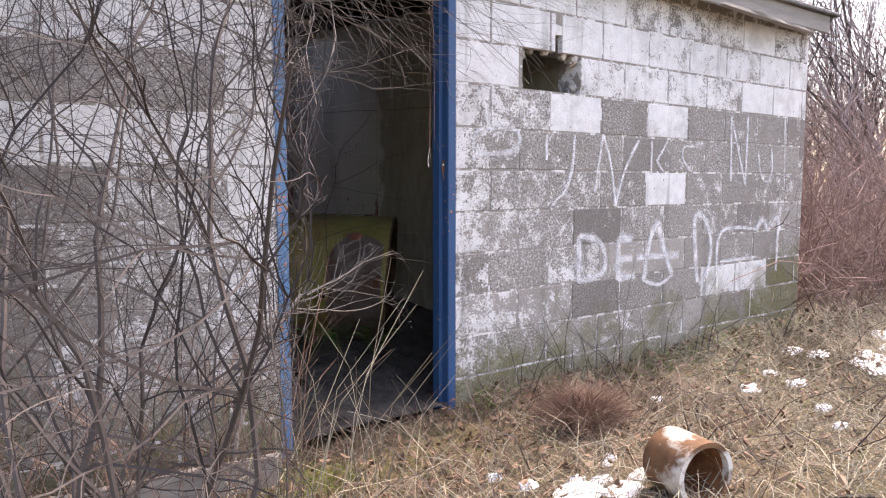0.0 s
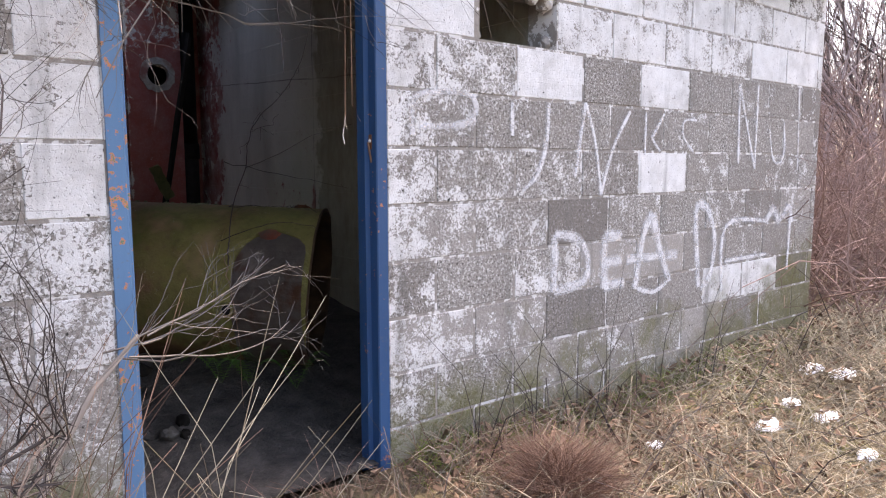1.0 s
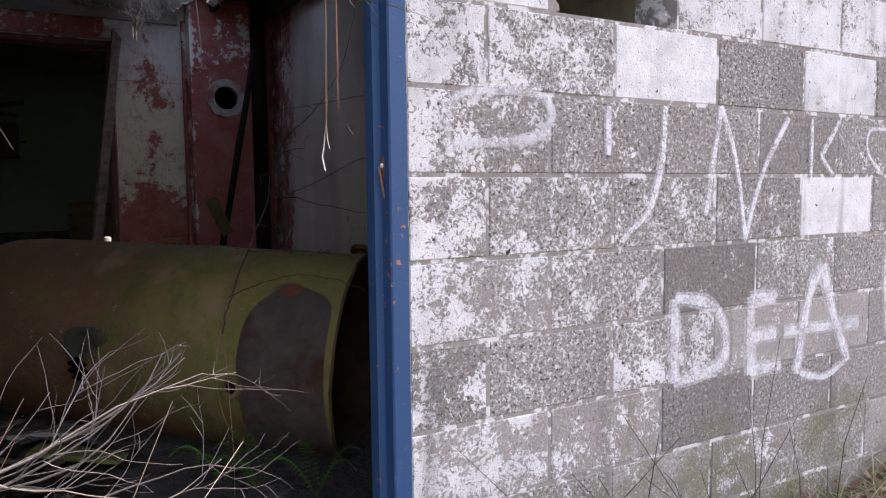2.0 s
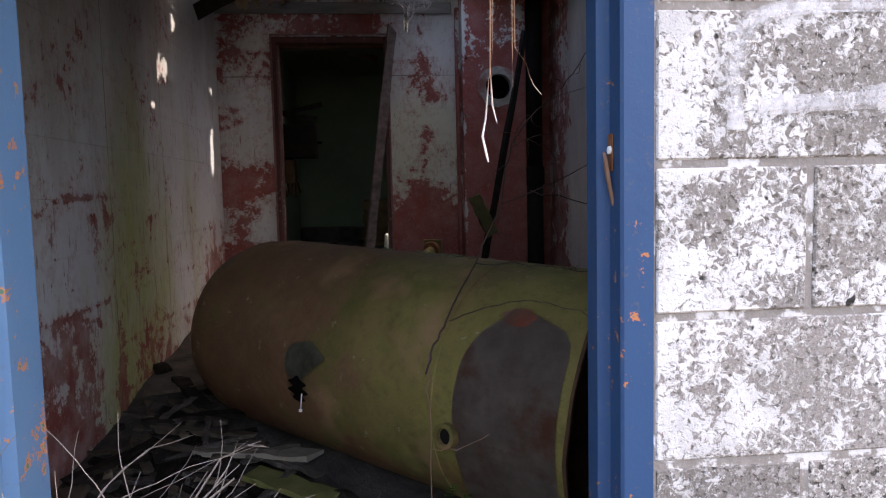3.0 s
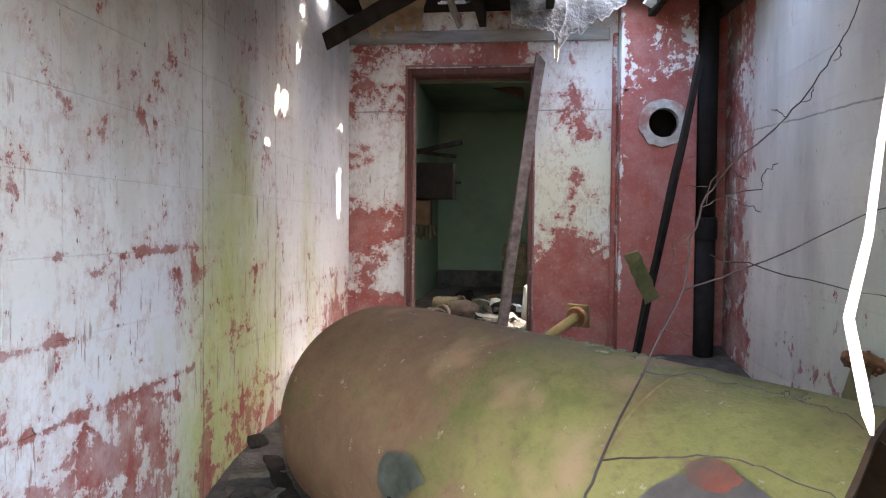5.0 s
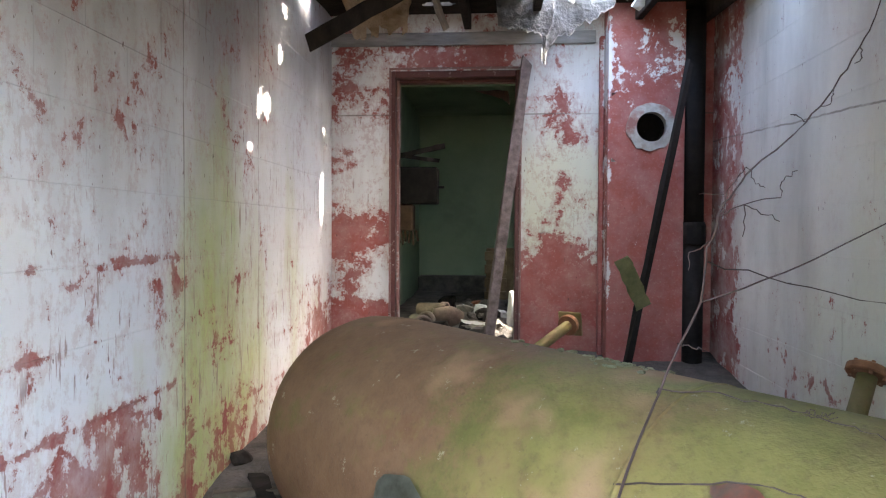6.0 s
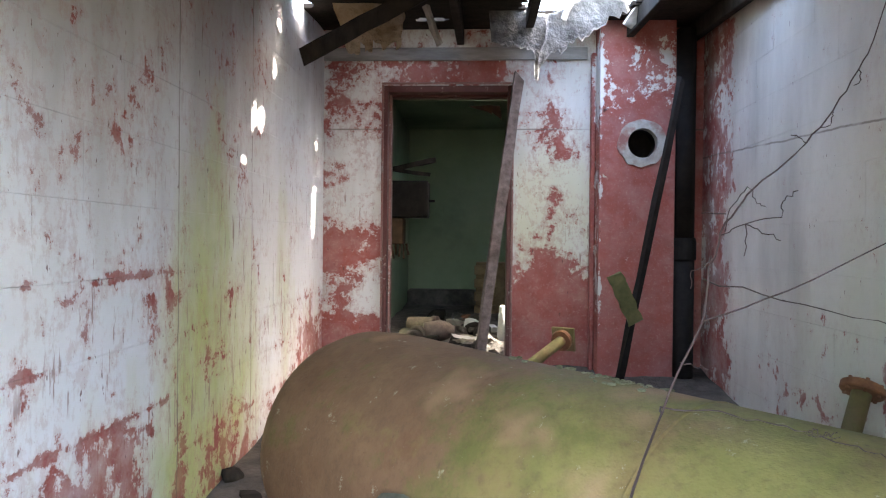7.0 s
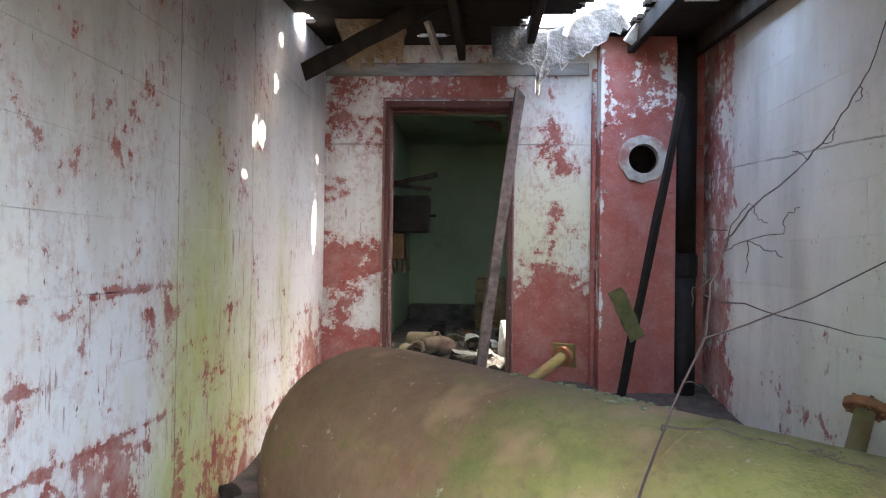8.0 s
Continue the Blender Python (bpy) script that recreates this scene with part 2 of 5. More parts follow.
def tank_mat():
    n = Nodes("mossy_rusted_tank_shell").local()
    big = n.noise(2.3, 5, 0.6, distort=0.3)
    mid = n.noise(9, 5, 0.65)
    col = n.mix(n.step(mid, 0.3, 0.7), (0.095, 0.088, 0.026), (0.20, 0.18, 0.055))
    col = n.mix(n.step(big, 0.42, 0.60, 0, 0.8), col, (0.21, 0.135, 0.058))
    x = n.t.nodes.new("ShaderNodeSeparateXYZ")
    n.put(x.inputs[0], n.pos)
    ends = n.math("ADD", n.step(x.outputs[0], 0.22, -0.55, -0.10, 0.30), n.math("MULTIPLY", n.noise(4.5, 6, 0.7), 1.0))
    col = n.mix(n.step(ends, 0.46, 0.62, 0, 0.92), col, n.mix(mid, (0.105, 0.050, 0.026), (0.235, 0.135, 0.075)))
    low = n.math("ADD", n.step(x.outputs[2], 0.0, -0.36, -0.05, 0.25), n.math("MULTIPLY", n.noise(5, 5, 0.65), 1.0))
    col = n.mix(n.step(low, 0.56, 0.70, 0, 0.8), col, (0.14, 0.06, 0.03))
    right_end = n.math("ADD", n.step(x.outputs[0], -0.3, 0.6, -0.12, 0.14), n.noise(3.3, 5, 0.65))
    col = n.mix(n.step(right_end, 0.46, 0.64, 0, 0.65), col, n.mix(mid, (0.16, 0.147, 0.036), (0.275, 0.245, 0.075)))
    col = n.mix(n.step(n.noise(34, 6, 0.75), 0.50, 0.66, 0, 0.36), col, (0.10, 0.058, 0.034))
    col = n.mix(n.step(n.noise(17, 6, 0.8, vec=n.stretch(1, 1, 1, (2, 7, 1))), 0.635, 0.65, 0, 0.6), col, (0.36, 0.33, 0.24))
    col = n.mix(n.step(n.noise(6, 6, 0.7, vec=n.stretch(1, 1, 1, (9, 3, 5))), 0.54, 0.66, 0, 0.55), col, (0.105, 0.11, 0.025))
    spot = n.noise(3.1, 3, 0.5, vec=n.stretch(1, 1, 1, (4.4, 1.3, 0.2)))
    col = n.mix(n.step(spot, 0.58, 0.70, 0, 0.7), col, (0.36, 0.21, 0.12))
    col = n.mix(n.step(n.noise(48, 4, 0.7), 0.60, 0.74, 0, 0.5), col, (0.09, 0.055, 0.03))
    n.bump(n.math("ADD", mid, n.math("MULTIPLY", n.noise(90, 3), 0.5)), 0.40, 0.010)
    return n.done(col, 0.72, spec=0.3)


def simple(name, a, b, scale=12, rough=0.8, spec=0.3, bump=0.3, dist=0.004, grain=(1, 1, 1), metal=0.0, local=False, dark=None):
    n = Nodes(name)
    if local:
        n.local()
    vec = n.stretch(*grain)
    f = n.noise(scale, 5, 0.65, vec=vec)
    col = n.mix(n.step(f, 0.3, 0.7), a, b)
    col = n.mix(n.math("MULTIPLY", n.rnd, 0.3), col, a)
    if dark:
        col = n.mix(n.step(n.noise(scale * 0.3, 5, 0.65), 0.5, 0.64), col, dark)
    n.bump(n.noise(scale * 4, 4, 0.6, vec=vec), bump, dist)
    return n.done(col, rough, metal, spec)


def spray_mat(most):
    n = Nodes("white_spray_paint")
    v = n.math("ADD", n.math("MULTIPLY", n.noise(120, 4, 0.7), 0.6), n.math("MULTIPLY", n.noise(12, 3), 0.5))
    n.done((0.72, 0.71, 0.72), 0.7)
    n.put(n.b.inputs["Alpha"], n.step(v, 0.38, 0.62, 0.0, most))
    return n.m


def ground_mat():
    n = Nodes("matted_dead_grass_soil")
    col = n.mix(n.noise(3.0, 6, 0.65), (0.06, 0.045, 0.032), (0.20, 0.155, 0.10))
    col = n.mix(n.step(n.noise(60, 4, 0.7), 0.5, 0.75), col, (0.28, 0.22, 0.14))
    col = n.mix(n.step(n.noise(1.3, 5, 0.6), 0.55, 0.7, 0, 0.7), col, (0.11, 0.12, 0.035))
    n.bump(n.noise(45, 5, 0.7), 0.8, 0.03)
    return n.done(col, 0.95, spec=0.1)


def straw_mat(name, a, b):
    n = Nodes(name)
    r = n.geo.outputs["Random Per Island"]
    col = n.mix(r, a, b)
    col = n.mix(n.step(n.noise(1.1, 3), 0.45, 0.65, 0, 0.6), col, a)
    return n.done(col, 0.8, spec=0.25)


BLOCK, MORTAR = outer_block(), mortar_mat()
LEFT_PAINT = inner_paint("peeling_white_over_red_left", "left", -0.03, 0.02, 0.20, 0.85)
BACK_PAINT = inner_paint("peeling_white_over_red_back", "back", 0.070, 0.04, 0.05, 0.0, (0.75, 1.0))
RIGHT_PAINT = inner_paint("grey_white_wall_paint", "right", -0.060, 0.03, 0.17, 0.25)
RED_PAINT = inner_paint("red_pilaster_paint", "red", 0.24, 0.10, 0.05, 0.0, (0.85, 1.0))
OLIVE = simple("olive_bare_render", (0.13, 0.11, 0.05), (0.26, 0.22, 0.12), 8, dark=(0.42, 0.42, 0.38))
BLUE = steel_paint("chipped_blue_paint", (0.010, 0.042, 0.115), (0.021, 0.075, 0.175), (0.42, 0.15, 0.06), (0.05, 0.14, 0.10), 0.672)
# same blue made paler: bright light put into the left jamb's colour
BLUE_LIT = steel_paint("lit_blue_paint", (0.05, 0.13, 0.25), (0.10, 0.20, 0.33), (0.46, 0.17, 0.07), (0.06, 0.16, 0.11), 0.625)
MAROON = steel_paint("maroon_frame_paint", (0.055, 0.018, 0.016), (0.11, 0.038, 0.033), (0.25, 0.20, 0.18), (0.08, 0.04, 0.03), 0.66)
MAROON_LIGHT = steel_paint("worn_maroon_edge_paint", (0.15, 0.07, 0.06), (0.27, 0.15, 0.135), (0.34, 0.30, 0.28), (0.08, 0.04, 0.03), 0.62)
TANK = tank_mat()
TANK_IN = simple("rusted_tank_inside", (0.035, 0.02, 0.012), (0.11, 0.06, 0.03), 9)
BARE_STEEL = simple("scraped_grey_steel", (0.13, 0.10, 0.082), (0.22, 0.18, 0.155), 13, rough=0.6, dark=(0.13, 0.055, 0.03))
RED_LEAD = simple("red_lead_primer", (0.36, 0.09, 0.05), (0.48, 0.17, 0.11), 14, dark=(0.19, 0.12, 0.09))
MOSS_CRUST = simple("dry_moss_crust", (0.10, 0.10, 0.045), (0.30, 0.30, 0.19), 40, bump=0.9, dist=0.01)
RUST = simple("rust", (0.11, 0.04, 0.018), (0.27, 0.12, 0.05), 24)
OLD_WOOD = simple("charred_dark_wood", (0.008, 0.007, 0.006), (0.034, 0.027, 0.022), 14, grain=(1, 1, 0.2), bump=0.6, spec=0.08)
GREY_WOOD = simple("weathered_grey_wood", (0.16, 0.145, 0.13), (0.34, 0.31, 0.28), 14, grain=(0.12, 1, 1), bump=0.6)
MOSS_WOOD = simple("mossy_board", (0.10, 0.115, 0.03), (0.20, 0.185, 0.07), 10, bump=0.5)
TAR = simple("torn_roofing_felt", (0.03, 0.03, 0.03), (0.23, 0.225, 0.22), 6, rough=0.7, bump=0.9, dist=0.02)
WOOL = simple("yellowed_insulation_wool", (0.40, 0.29, 0.19), (0.78, 0.67, 0.53), 9, rough=1.0, bump=1.0, dist=0.03, spec=0.05)
GREEN = simple("pale_green_room_paint", (0.14, 0.195, 0.12), (0.21, 0.27, 0.175), 2.5, rough=0.6, dark=(0.11, 0.15, 0.095))
BLACK = simple("black_iron", (0.005, 0.0045, 0.0045), (0.014, 0.012, 0.011), 20, rough=0.8, spec=0.15)
COLLAR = simple("stained_cement_collar", (0.24, 0.225, 0.20), (0.46, 0.45, 0.42), 22, dark=(0.22, 0.10, 0.085))
PALE_CEMENT = simple("pale_cement", (0.42, 0.42, 0.40), (0.66, 0.66, 0.64), 18)
RUBBLE = simple("dark_rubble", (0.025, 0.022, 0.02), (0.12, 0.105, 0.09), 9, bump=0.8, dist=0.02)
BOARD = simple("damp_fibre_board", (0.17, 0.155, 0.12), (0.33, 0.30, 0.24), 7)
CLAY = simple("dusty_brown_clay", (0.07, 0.05, 0.04), (0.20, 0.15, 0.12), 14)
WHITE_PVC = simple("white_plastic", (0.62, 0.62, 0.60), (0.78, 0.78, 0.77), 7, rough=0.4, bump=0.05)
SPRAY, SPRAY_FAINT = spray_mat(0.66), spray_mat(0.40)
GROUND = ground_mat()
STRAW = straw_mat("dry_straw", (0.115, 0.090, 0.062), (0.52, 0.455, 0.335))
RED_STRAW = straw_mat("reddish_dead_stems", (0.12, 0.065, 0.045), (0.38, 0.25, 0.185))
GREEN_GRASS = straw_mat("green_moss_blades", (0.10, 0.13, 0.025), (0.24, 0.27, 0.07))
TWIG = straw_mat("grey_brown_twig_bark", (0.028, 0.022, 0.021), (0.10, 0.082, 0.076))
GREY_TWIG = straw_mat("pale_grey_twig_bark", (0.085, 0.072, 0.066), (0.26, 0.23, 0.21))
DARK_TWIG = straw_mat("dark_vine_bark", (0.045, 0.035, 0.032), (0.12, 0.095, 0.085))
PALE_TWIG = straw_mat("pale_stripped_twig", (0.17, 0.085, 0.05), (0.30, 0.20, 0.14))
VINE_BARK = straw_mat("reddish_vine_bark", (0.045, 0.030, 0.028), (0.125, 0.085, 0.078))
WET_WOOD = simple("wet_brown_board", (0.035, 0.028, 0.02), (0.13, 0.105, 0.075), 10, bump=0.6)
# far branches paled, with whitish haze put into their colour
WOODS = straw_mat("haze_pale_far_branches", (0.22, 0.17, 0.165), (0.46, 0.39, 0.385))
BRUSH = straw_mat("reddish_brush_stems", (0.14, 0.085, 0.072), (0.36, 0.25, 0.215))
LEAF = straw_mat("dead_leaf_litter", (0.085, 0.052, 0.034), (0.30, 0.20, 0.135))
FERN = straw_mat("fern_green", (0.05, 0.12, 0.02), (0.12, 0.22, 0.05))
SNOW = simple("old_snow", (0.70, 0.72, 0.76), (0.86, 0.87, 0.90), 30, rough=0.6, bump=0.5, dist=0.01)


# ---------------------------------------------------------------- mesh helpers
def mesh_of(bm, name, material, smooth=False):
    me = bpy.data.meshes.new(name)
    bm.normal_update()
    bm.to_mesh(me)
    bm.free()
    for p in me.polygons:
        p.use_smooth = smooth
    for m in material if isinstance(material, (list, tuple)) else [material]:
        me.materials.append(m)
    return me


def part(name, bm, material, parent=None, label="", smooth=False, at=None):
    ob = new(name, mesh_of(bm, name, material, smooth))
    if at is not None:
        ob.matrix_world = at
    if parent is not None:
        ob.parent = parent
    if label:
        tagged(ob, label)
    return ob


def thing(name, x=0, y=0, z=0, rx=0, ry=0, rz=0):
    ob = new(name)
    ob.empty_display_size = 0.1
    ob.matrix_world = pose(x, y, z, rx, ry, rz)
    return ob


def box(bm, x0, x1, y0, y1, z0, z1, bevel=0.0, m=None):
    v = [bm.verts.new((x, y, z)) for x in (x0, x1) for y in (y0, y1) for z in (z0, z1)]
    if m is not None:
        for w in v:
            w.co = m @ w.co
    f = [bm.faces.new([v[i] for i in q]) for q in ((0, 1, 3, 2), (4, 6, 7, 5), (0, 4, 5, 1), (2, 3, 7, 6), (0, 2, 6, 4), (1, 5, 7, 3))]
    if bevel:
        bmesh.ops.bevel(bm, geom=list({e for g in f for e in g.edges}), offset=bevel, segments=1, affect="EDGES", profile=0.5)
    return bm


def boxed(*a, **k):
    return box(bmesh.new(), *a, **k)


def rough_plank(length, width, thick, seed, wave=0.006, cuts=8):
    """A worn board along x, centred, with ragged ends."""
    rnd = random.Random(seed)
    bm = bmesh.new()
    rings = []
    for i in range(cuts + 1):
        x = (i / cuts - 0.5) * length
        if i in (0, cuts):
            dx = [rnd.uniform(-0.03, 0.03) * min(1, length) for _ in range(4)]
        else:
            dx = [0] * 4
        c = [(-1, -1), (1, -1), (1, 1), (-1, 1)]
        rings.append([bm.verts.new((x + dx[k], sy * width / 2 + rnd.uniform(-wave, wave), sz * thick / 2 + rnd.uniform(-wave, wave) * 0.6)) for k, (sy, sz) in enumerate(c)])
    for a, b in zip(rings, rings[1:]):
        for k in range(4):
            bm.faces.new((a[k], b[k], b[(k + 1) % 4], a[(k + 1) % 4]))
    bm.faces.new(rings[0])
    bm.faces.new(rings[-1][::-1])
    return bm


def spin(profile, seg=24, axis="z", caps=True):
    """A turned form from (radius, height) pairs."""
    bm = bmesh.new()
    rings = []
    for r, h in profile:
        ring = []
        for k in range(seg):
            a = 2 * math.pi * k / seg
            p = (r * math.cos(a), r * math.sin(a), h)
            ring.append(bm.verts.new(p if axis == "z" else (p[2], p[0], p[1])))
        rings.append(ring)
    for a, b in zip(rings, rings[1:]):
        for k in range(seg):
            bm.faces.new((a[k], a[(k + 1) % seg], b[(k + 1) % seg], b[k]))
    if caps:
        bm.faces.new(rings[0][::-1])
        bm.faces.new(rings[-1])
    bmesh.ops.recalc_face_normals(bm, faces=bm.faces)
    return bm


class Tubes:
    """Collects thin tapering tubes as plain vertex and face lists."""

    def __init__(self):
        self.v, self.f = [], []

    def add(self, pts, r0, r1, sides=4):
        n = len(pts)
        base = len(self.v)
        for i, p in enumerate(pts):
            a = pts[max(i - 1, 0)]
            b = pts[min(i + 1, n - 1)]
            d = (b - a).normalized() if (b - a).length > 1e-9 else Vector((0, 0, 1))
            u = d.orthogonal().normalized()
            w = d.cross(u)
            r = r0 + (r1 - r0) * i / max(n - 1, 1)
            for k in range(sides):
                t = 2 * math.pi * k / sides
                self.v.append(p + (u * math.cos(t) + w * math.sin(t)) * r)
        for i in range(n - 1):
            for k in range(sides):
                k2 = (k + 1) % sides
                self.f.append((base + i * sides + k, base + i * sides + k2, base + (i + 1) * sides + k2, base + (i + 1) * sides + k))
        self.f.append(tuple(base + (n - 1) * sides + k for k in range(sides)))

    def object(self, name, material, parent=None, label=""):
        me = bpy.data.meshes.new(name)
        me.from_pydata([tuple(v) for v in self.v], [], self.f)
        me.materials.append(material)
        ob = new(name, me)
        if parent is not None:
            ob.parent = parent
        if label:
            tagged(ob, label)
        return ob


def branch(tubes, rnd, start, way, length, r, depth, spread=0.7, bend=0.16, droop=0.0, keep=None, kids=(3, 5), taper=0.35, steps=6):
    """A crooked limb with side twigs. keep(p) tells whether a point may be grown into."""
    pts = [Vector(start)]
    d = Vector(way).normalized()
    for i in range(steps):
        d = (d + Vector((rnd.gauss(0, bend), rnd.gauss(0, bend), rnd.gauss(0, bend) - droop))).normalized()
        p = pts[-1] + d * (length / steps)
        if keep and not keep(p):
            break
        pts.append(p)
    if len(pts) < 2:
        return
    tubes.add(pts, r, r * taper, 5 if r > 0.006 else 3)
    if depth <= 0:
        return
    for _ in range(rnd.randint(*kids)):
        i = rnd.randint(1, len(pts) - 1)
        d = (pts[i] - pts[i - 1]).normalized()
        side = Vector((rnd.gauss(0, 1), rnd.gauss(0, 1), rnd.gauss(0, 1)))
        side = (side - d * side.dot(d)).normalized()
        q = (d + side * spread * rnd.uniform(0.6, 1.3)).normalized()
        f = rnd.uniform(0.4, 0.75)
        branch(tubes, rnd, pts[i], q, length * f, max(r * (1 - (1 - taper) * i / steps) * 0.6, 0.0009), depth - 1, spread, bend, droop, keep, kids, taper, steps)


# ---------------------------------------------------------------- the setting
COURSE, LENGTH = 0.2032, 0.4064
Z0 = 1.36 - 8 * COURSE
block_meshes = {}


def block_mesh(length, height, depth, bevel, material):
    key = (round(length, 3), round(height, 3), depth, bevel, material.name)
    if key not in block_meshes:
        block_meshes[key] = mesh_of(boxed(0, length, -depth, 0, 0, height, bevel=bevel), "block", material)
    return block_meshes[key]


def lay_blocks(wall, place, u0, u1, z_of, z_top, openings, material, joint, depth, bevel, shifts, first=0.0, paint=None, seed=1):
    """Courses of blocks as children of a wall. place(u, z) gives a block's matrix; openings are (u0, u1, z0, z1)."""
    rnd = random.Random(seed)
    row = 0
    while z_of(row) < z_top - 0.03:
        z, h = z_of(row), min(COURSE, z_top - z_of(row))
        cuts = [u0]
        u = first + shifts[row % 2]
        while u < u1:
            if u > u0 + 0.04:
                cuts.append(u)
            u += LENGTH
        cuts.append(u1)
        for a, b in zip(cuts, cuts[1:]):
            spans = [(a, b)]
            for o0, o1, oz0, oz1 in openings:
                if oz0 < z + h * 0.6 and oz1 > z + h * 0.4:
                    spans = [s for p, q in spans for s in ((p, min(q, o0)), (max(p, o1), q)) if s[1] - s[0] > 0.03]
            for p, q in spans:
                ob = new("block", block_mesh(q - p - joint, h - joint, depth, bevel, material))
                ob.matrix_world = place(p + joint / 2, z + joint / 2, rnd.uniform(-0.0015, 0.0015))
                ob.parent = wall
                if paint:
                    ob.color = (paint((p + q) / 2, z + h / 2, rnd), rnd.random(), 0, 1)
        row += 1


def core(name, boxes, material, label):
    bm = bmesh.new()
    for b in boxes:
        box(bm, *b)
    return tagged(part(name, bm, material), label, "wall", kind="structure")


DOOR_L, DOOR_R, DOOR_TOP = -0.622, 0.279, 2.09
HOLE = (0.71, 1.14, 1.563, 1.80)
wall_front = core("wall_front", [
    (-4.2, DOOR_L, 0.003, 0.17, -0.3, 2.26), (DOOR_L, DOOR_R, 0.003, 0.17, DOOR_TOP, 2.26),
    (DOOR_R, HOLE[0], 0.003, 0.17, -0.3, 2.26), (HOLE[0], HOLE[1], 0.003, 0.17, -0.3, HOLE[2] + 0.004),
    (HOLE[0], 0.93, 0.003, 0.17, HOLE[3], 2.26), (0.93, 1.0, 0.003, 0.17, 1.86, 2.26), (1.0, HOLE[1], 0.003, 0.17, HOLE[3] - 0.02, 2.26),
    (HOLE[1], 3.60, 0.003, 0.17, -0.3, 2.26)], MORTAR, "weathered concrete block front wall with peeling white paint")
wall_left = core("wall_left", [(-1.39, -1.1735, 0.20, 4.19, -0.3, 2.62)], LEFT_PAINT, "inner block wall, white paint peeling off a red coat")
wall_right = core("wall_right", [(1.2035, 1.40, 0.20, 4.19, -0.3, 2.62)], RIGHT_PAINT, "grey-white painted block partition with cracks")
wall_back = core("wall_back", [(-1.39, -0.7735, 4.1935, 4.39, -0.3, 2.60), (0.0235, 1.40, 4.1935, 4.39, -0.3, 2.60), (-0.7735, 0.0235, 4.1935, 4.39, 2.21, 2.60)],
                 BACK_PAINT, "block back wall, patchy white paint over dark red")
wall_green_room = core("wall_green_room", [(-1.19, -1.0, 4.39, 7.8, -0.3, 2.9), (1.4, 1.6, 4.39, 7.8, -0.3, 2.9), (-1.19, 1.6, 7.8, 8.0, -0.3, 2.9)],
                       GREEN, "pale green painted walls of the room behind")
wall_end = core("wall_end", [(3.40, 3.59, 0.20, 7.8, -0.3, 2.7)], MORTAR, "end wall of the block building")
wall_west = core("wall_west", [(-4.19, -4.0, 0.20, 7.8, -0.3, 2.7), (-4.0, 3.4, 8.0, 8.2, -0.3, 2.7)], MORTAR, "outer block walls closing the building")


def roof_z(y):
    return 2.27 + 0.07 * y


# the roof: broken boards with holes, each hole as (x0, x1, y0, y1)
# first hole and last two are out of view, added to let light in
HOLES = [(0.36, 0.98, 2.88, 3.30), (0.32, 0.66, 3.30, 3.52), (0.06, 0.66, 3.50, 3.88), (-0.765, -0.695, 2.83, 3.00), (-0.725, -0.685, 2.94, 2.98), (-0.63, -0.60, 2.69, 2.76), (-0.915, -0.86, 3.13, 3.18),
         (-1.04, -1.0, 3.17, 3.24), (-0.53, -0.385, 3.90, 3.98), (-0.725, -0.685, 3.97, 4.02), (-1.155, -1.09, 3.44, 3.66), (0.0, 0.25, 4.6, 5.45), (1.08, 1.38, 4.45, 5.2)]


def build_ceiling():
    rnd = random.Random(5)
    bm = bmesh.new()
    y = -0.12
    while y < 8.1:
        w = 0.03
        spans = [(-4.25, 3.66)]
        for x0, x1, y0, y1 in HOLES:
            if y + w / 2 > y0 and y + w / 2 < y1:
                j = min(0.03, (x1 - x0) * 0.2)
                a, b = x0 + rnd.uniform(-j, j), x1 + rnd.uniform(-j, j)
                spans = [s for p, q in spans for s in ((p, min(q, a)), (max(p, b), q)) if s[1] - s[0] > 0.01]
        for p, q in spans:
            box(bm, p, q, y, y + w, roof_z(y), roof_z(y) + 0.025)
        y += w
    return tagged(part("ceiling", bm, OLD_WOOD), "dark broken roof boards with holes to the sky", "ceiling", kind="structure")


build_ceiling()
for x in (-0.30, 0.10, 0.70, 1.1):
    j = tagged(thing("roof_joist", x, 0, 0), "dark charred wooden roof joist under the boards", "joist", "roof joists")
    bm = bmesh.new()
    box(bm, -0.022, 0.022, 0.2, 4.19, -0.10, -0.002, bevel=0.004)
    for v in bm.verts:
        v.co.z += roof_z(v.co.y) + noise.noise(v.co * 3) * 0.004
    part("beam", bm, OLD_WOOD, j)
bm = bmesh.new()
box(bm, -1.17, 0.48, 4.172, 4.188, 2.365, 2.445, bevel=0.004)
tagged(part("wall_plate", bm, simple("grey_whitewashed_wood", (0.10, 0.095, 0.09), (0.36, 0.35, 0.34), 9, grain=(0.2, 1, 1))), "grey whitewashed timber plate along the wall head", "trim", kind="structure")

# fascia and roof edge outside
fascia = tagged(thing("roof_fascia", 0, 0, 0), "weathered grey wooden fascia boards under a rough roof edge", "fascia")
part("board", boxed(-4.2, 3.62, -0.135, -0.112, 2.17, 2.29, bevel=0.004), GREY_WOOD, fascia)
part("soffit", boxed(-4.2, 3.62, -0.11, 0.005, 2.225, 2.245, bevel=0.003), OLD_WOOD, fascia)
part("roof_edge", boxed(-4.2, 3.70, -0.17, -0.06, 2.292, 2.318, bevel=0.006), TAR, fascia, "dark felt roof edge")
bm = rough_plank(1.1, 0.05, 0.02, 31)
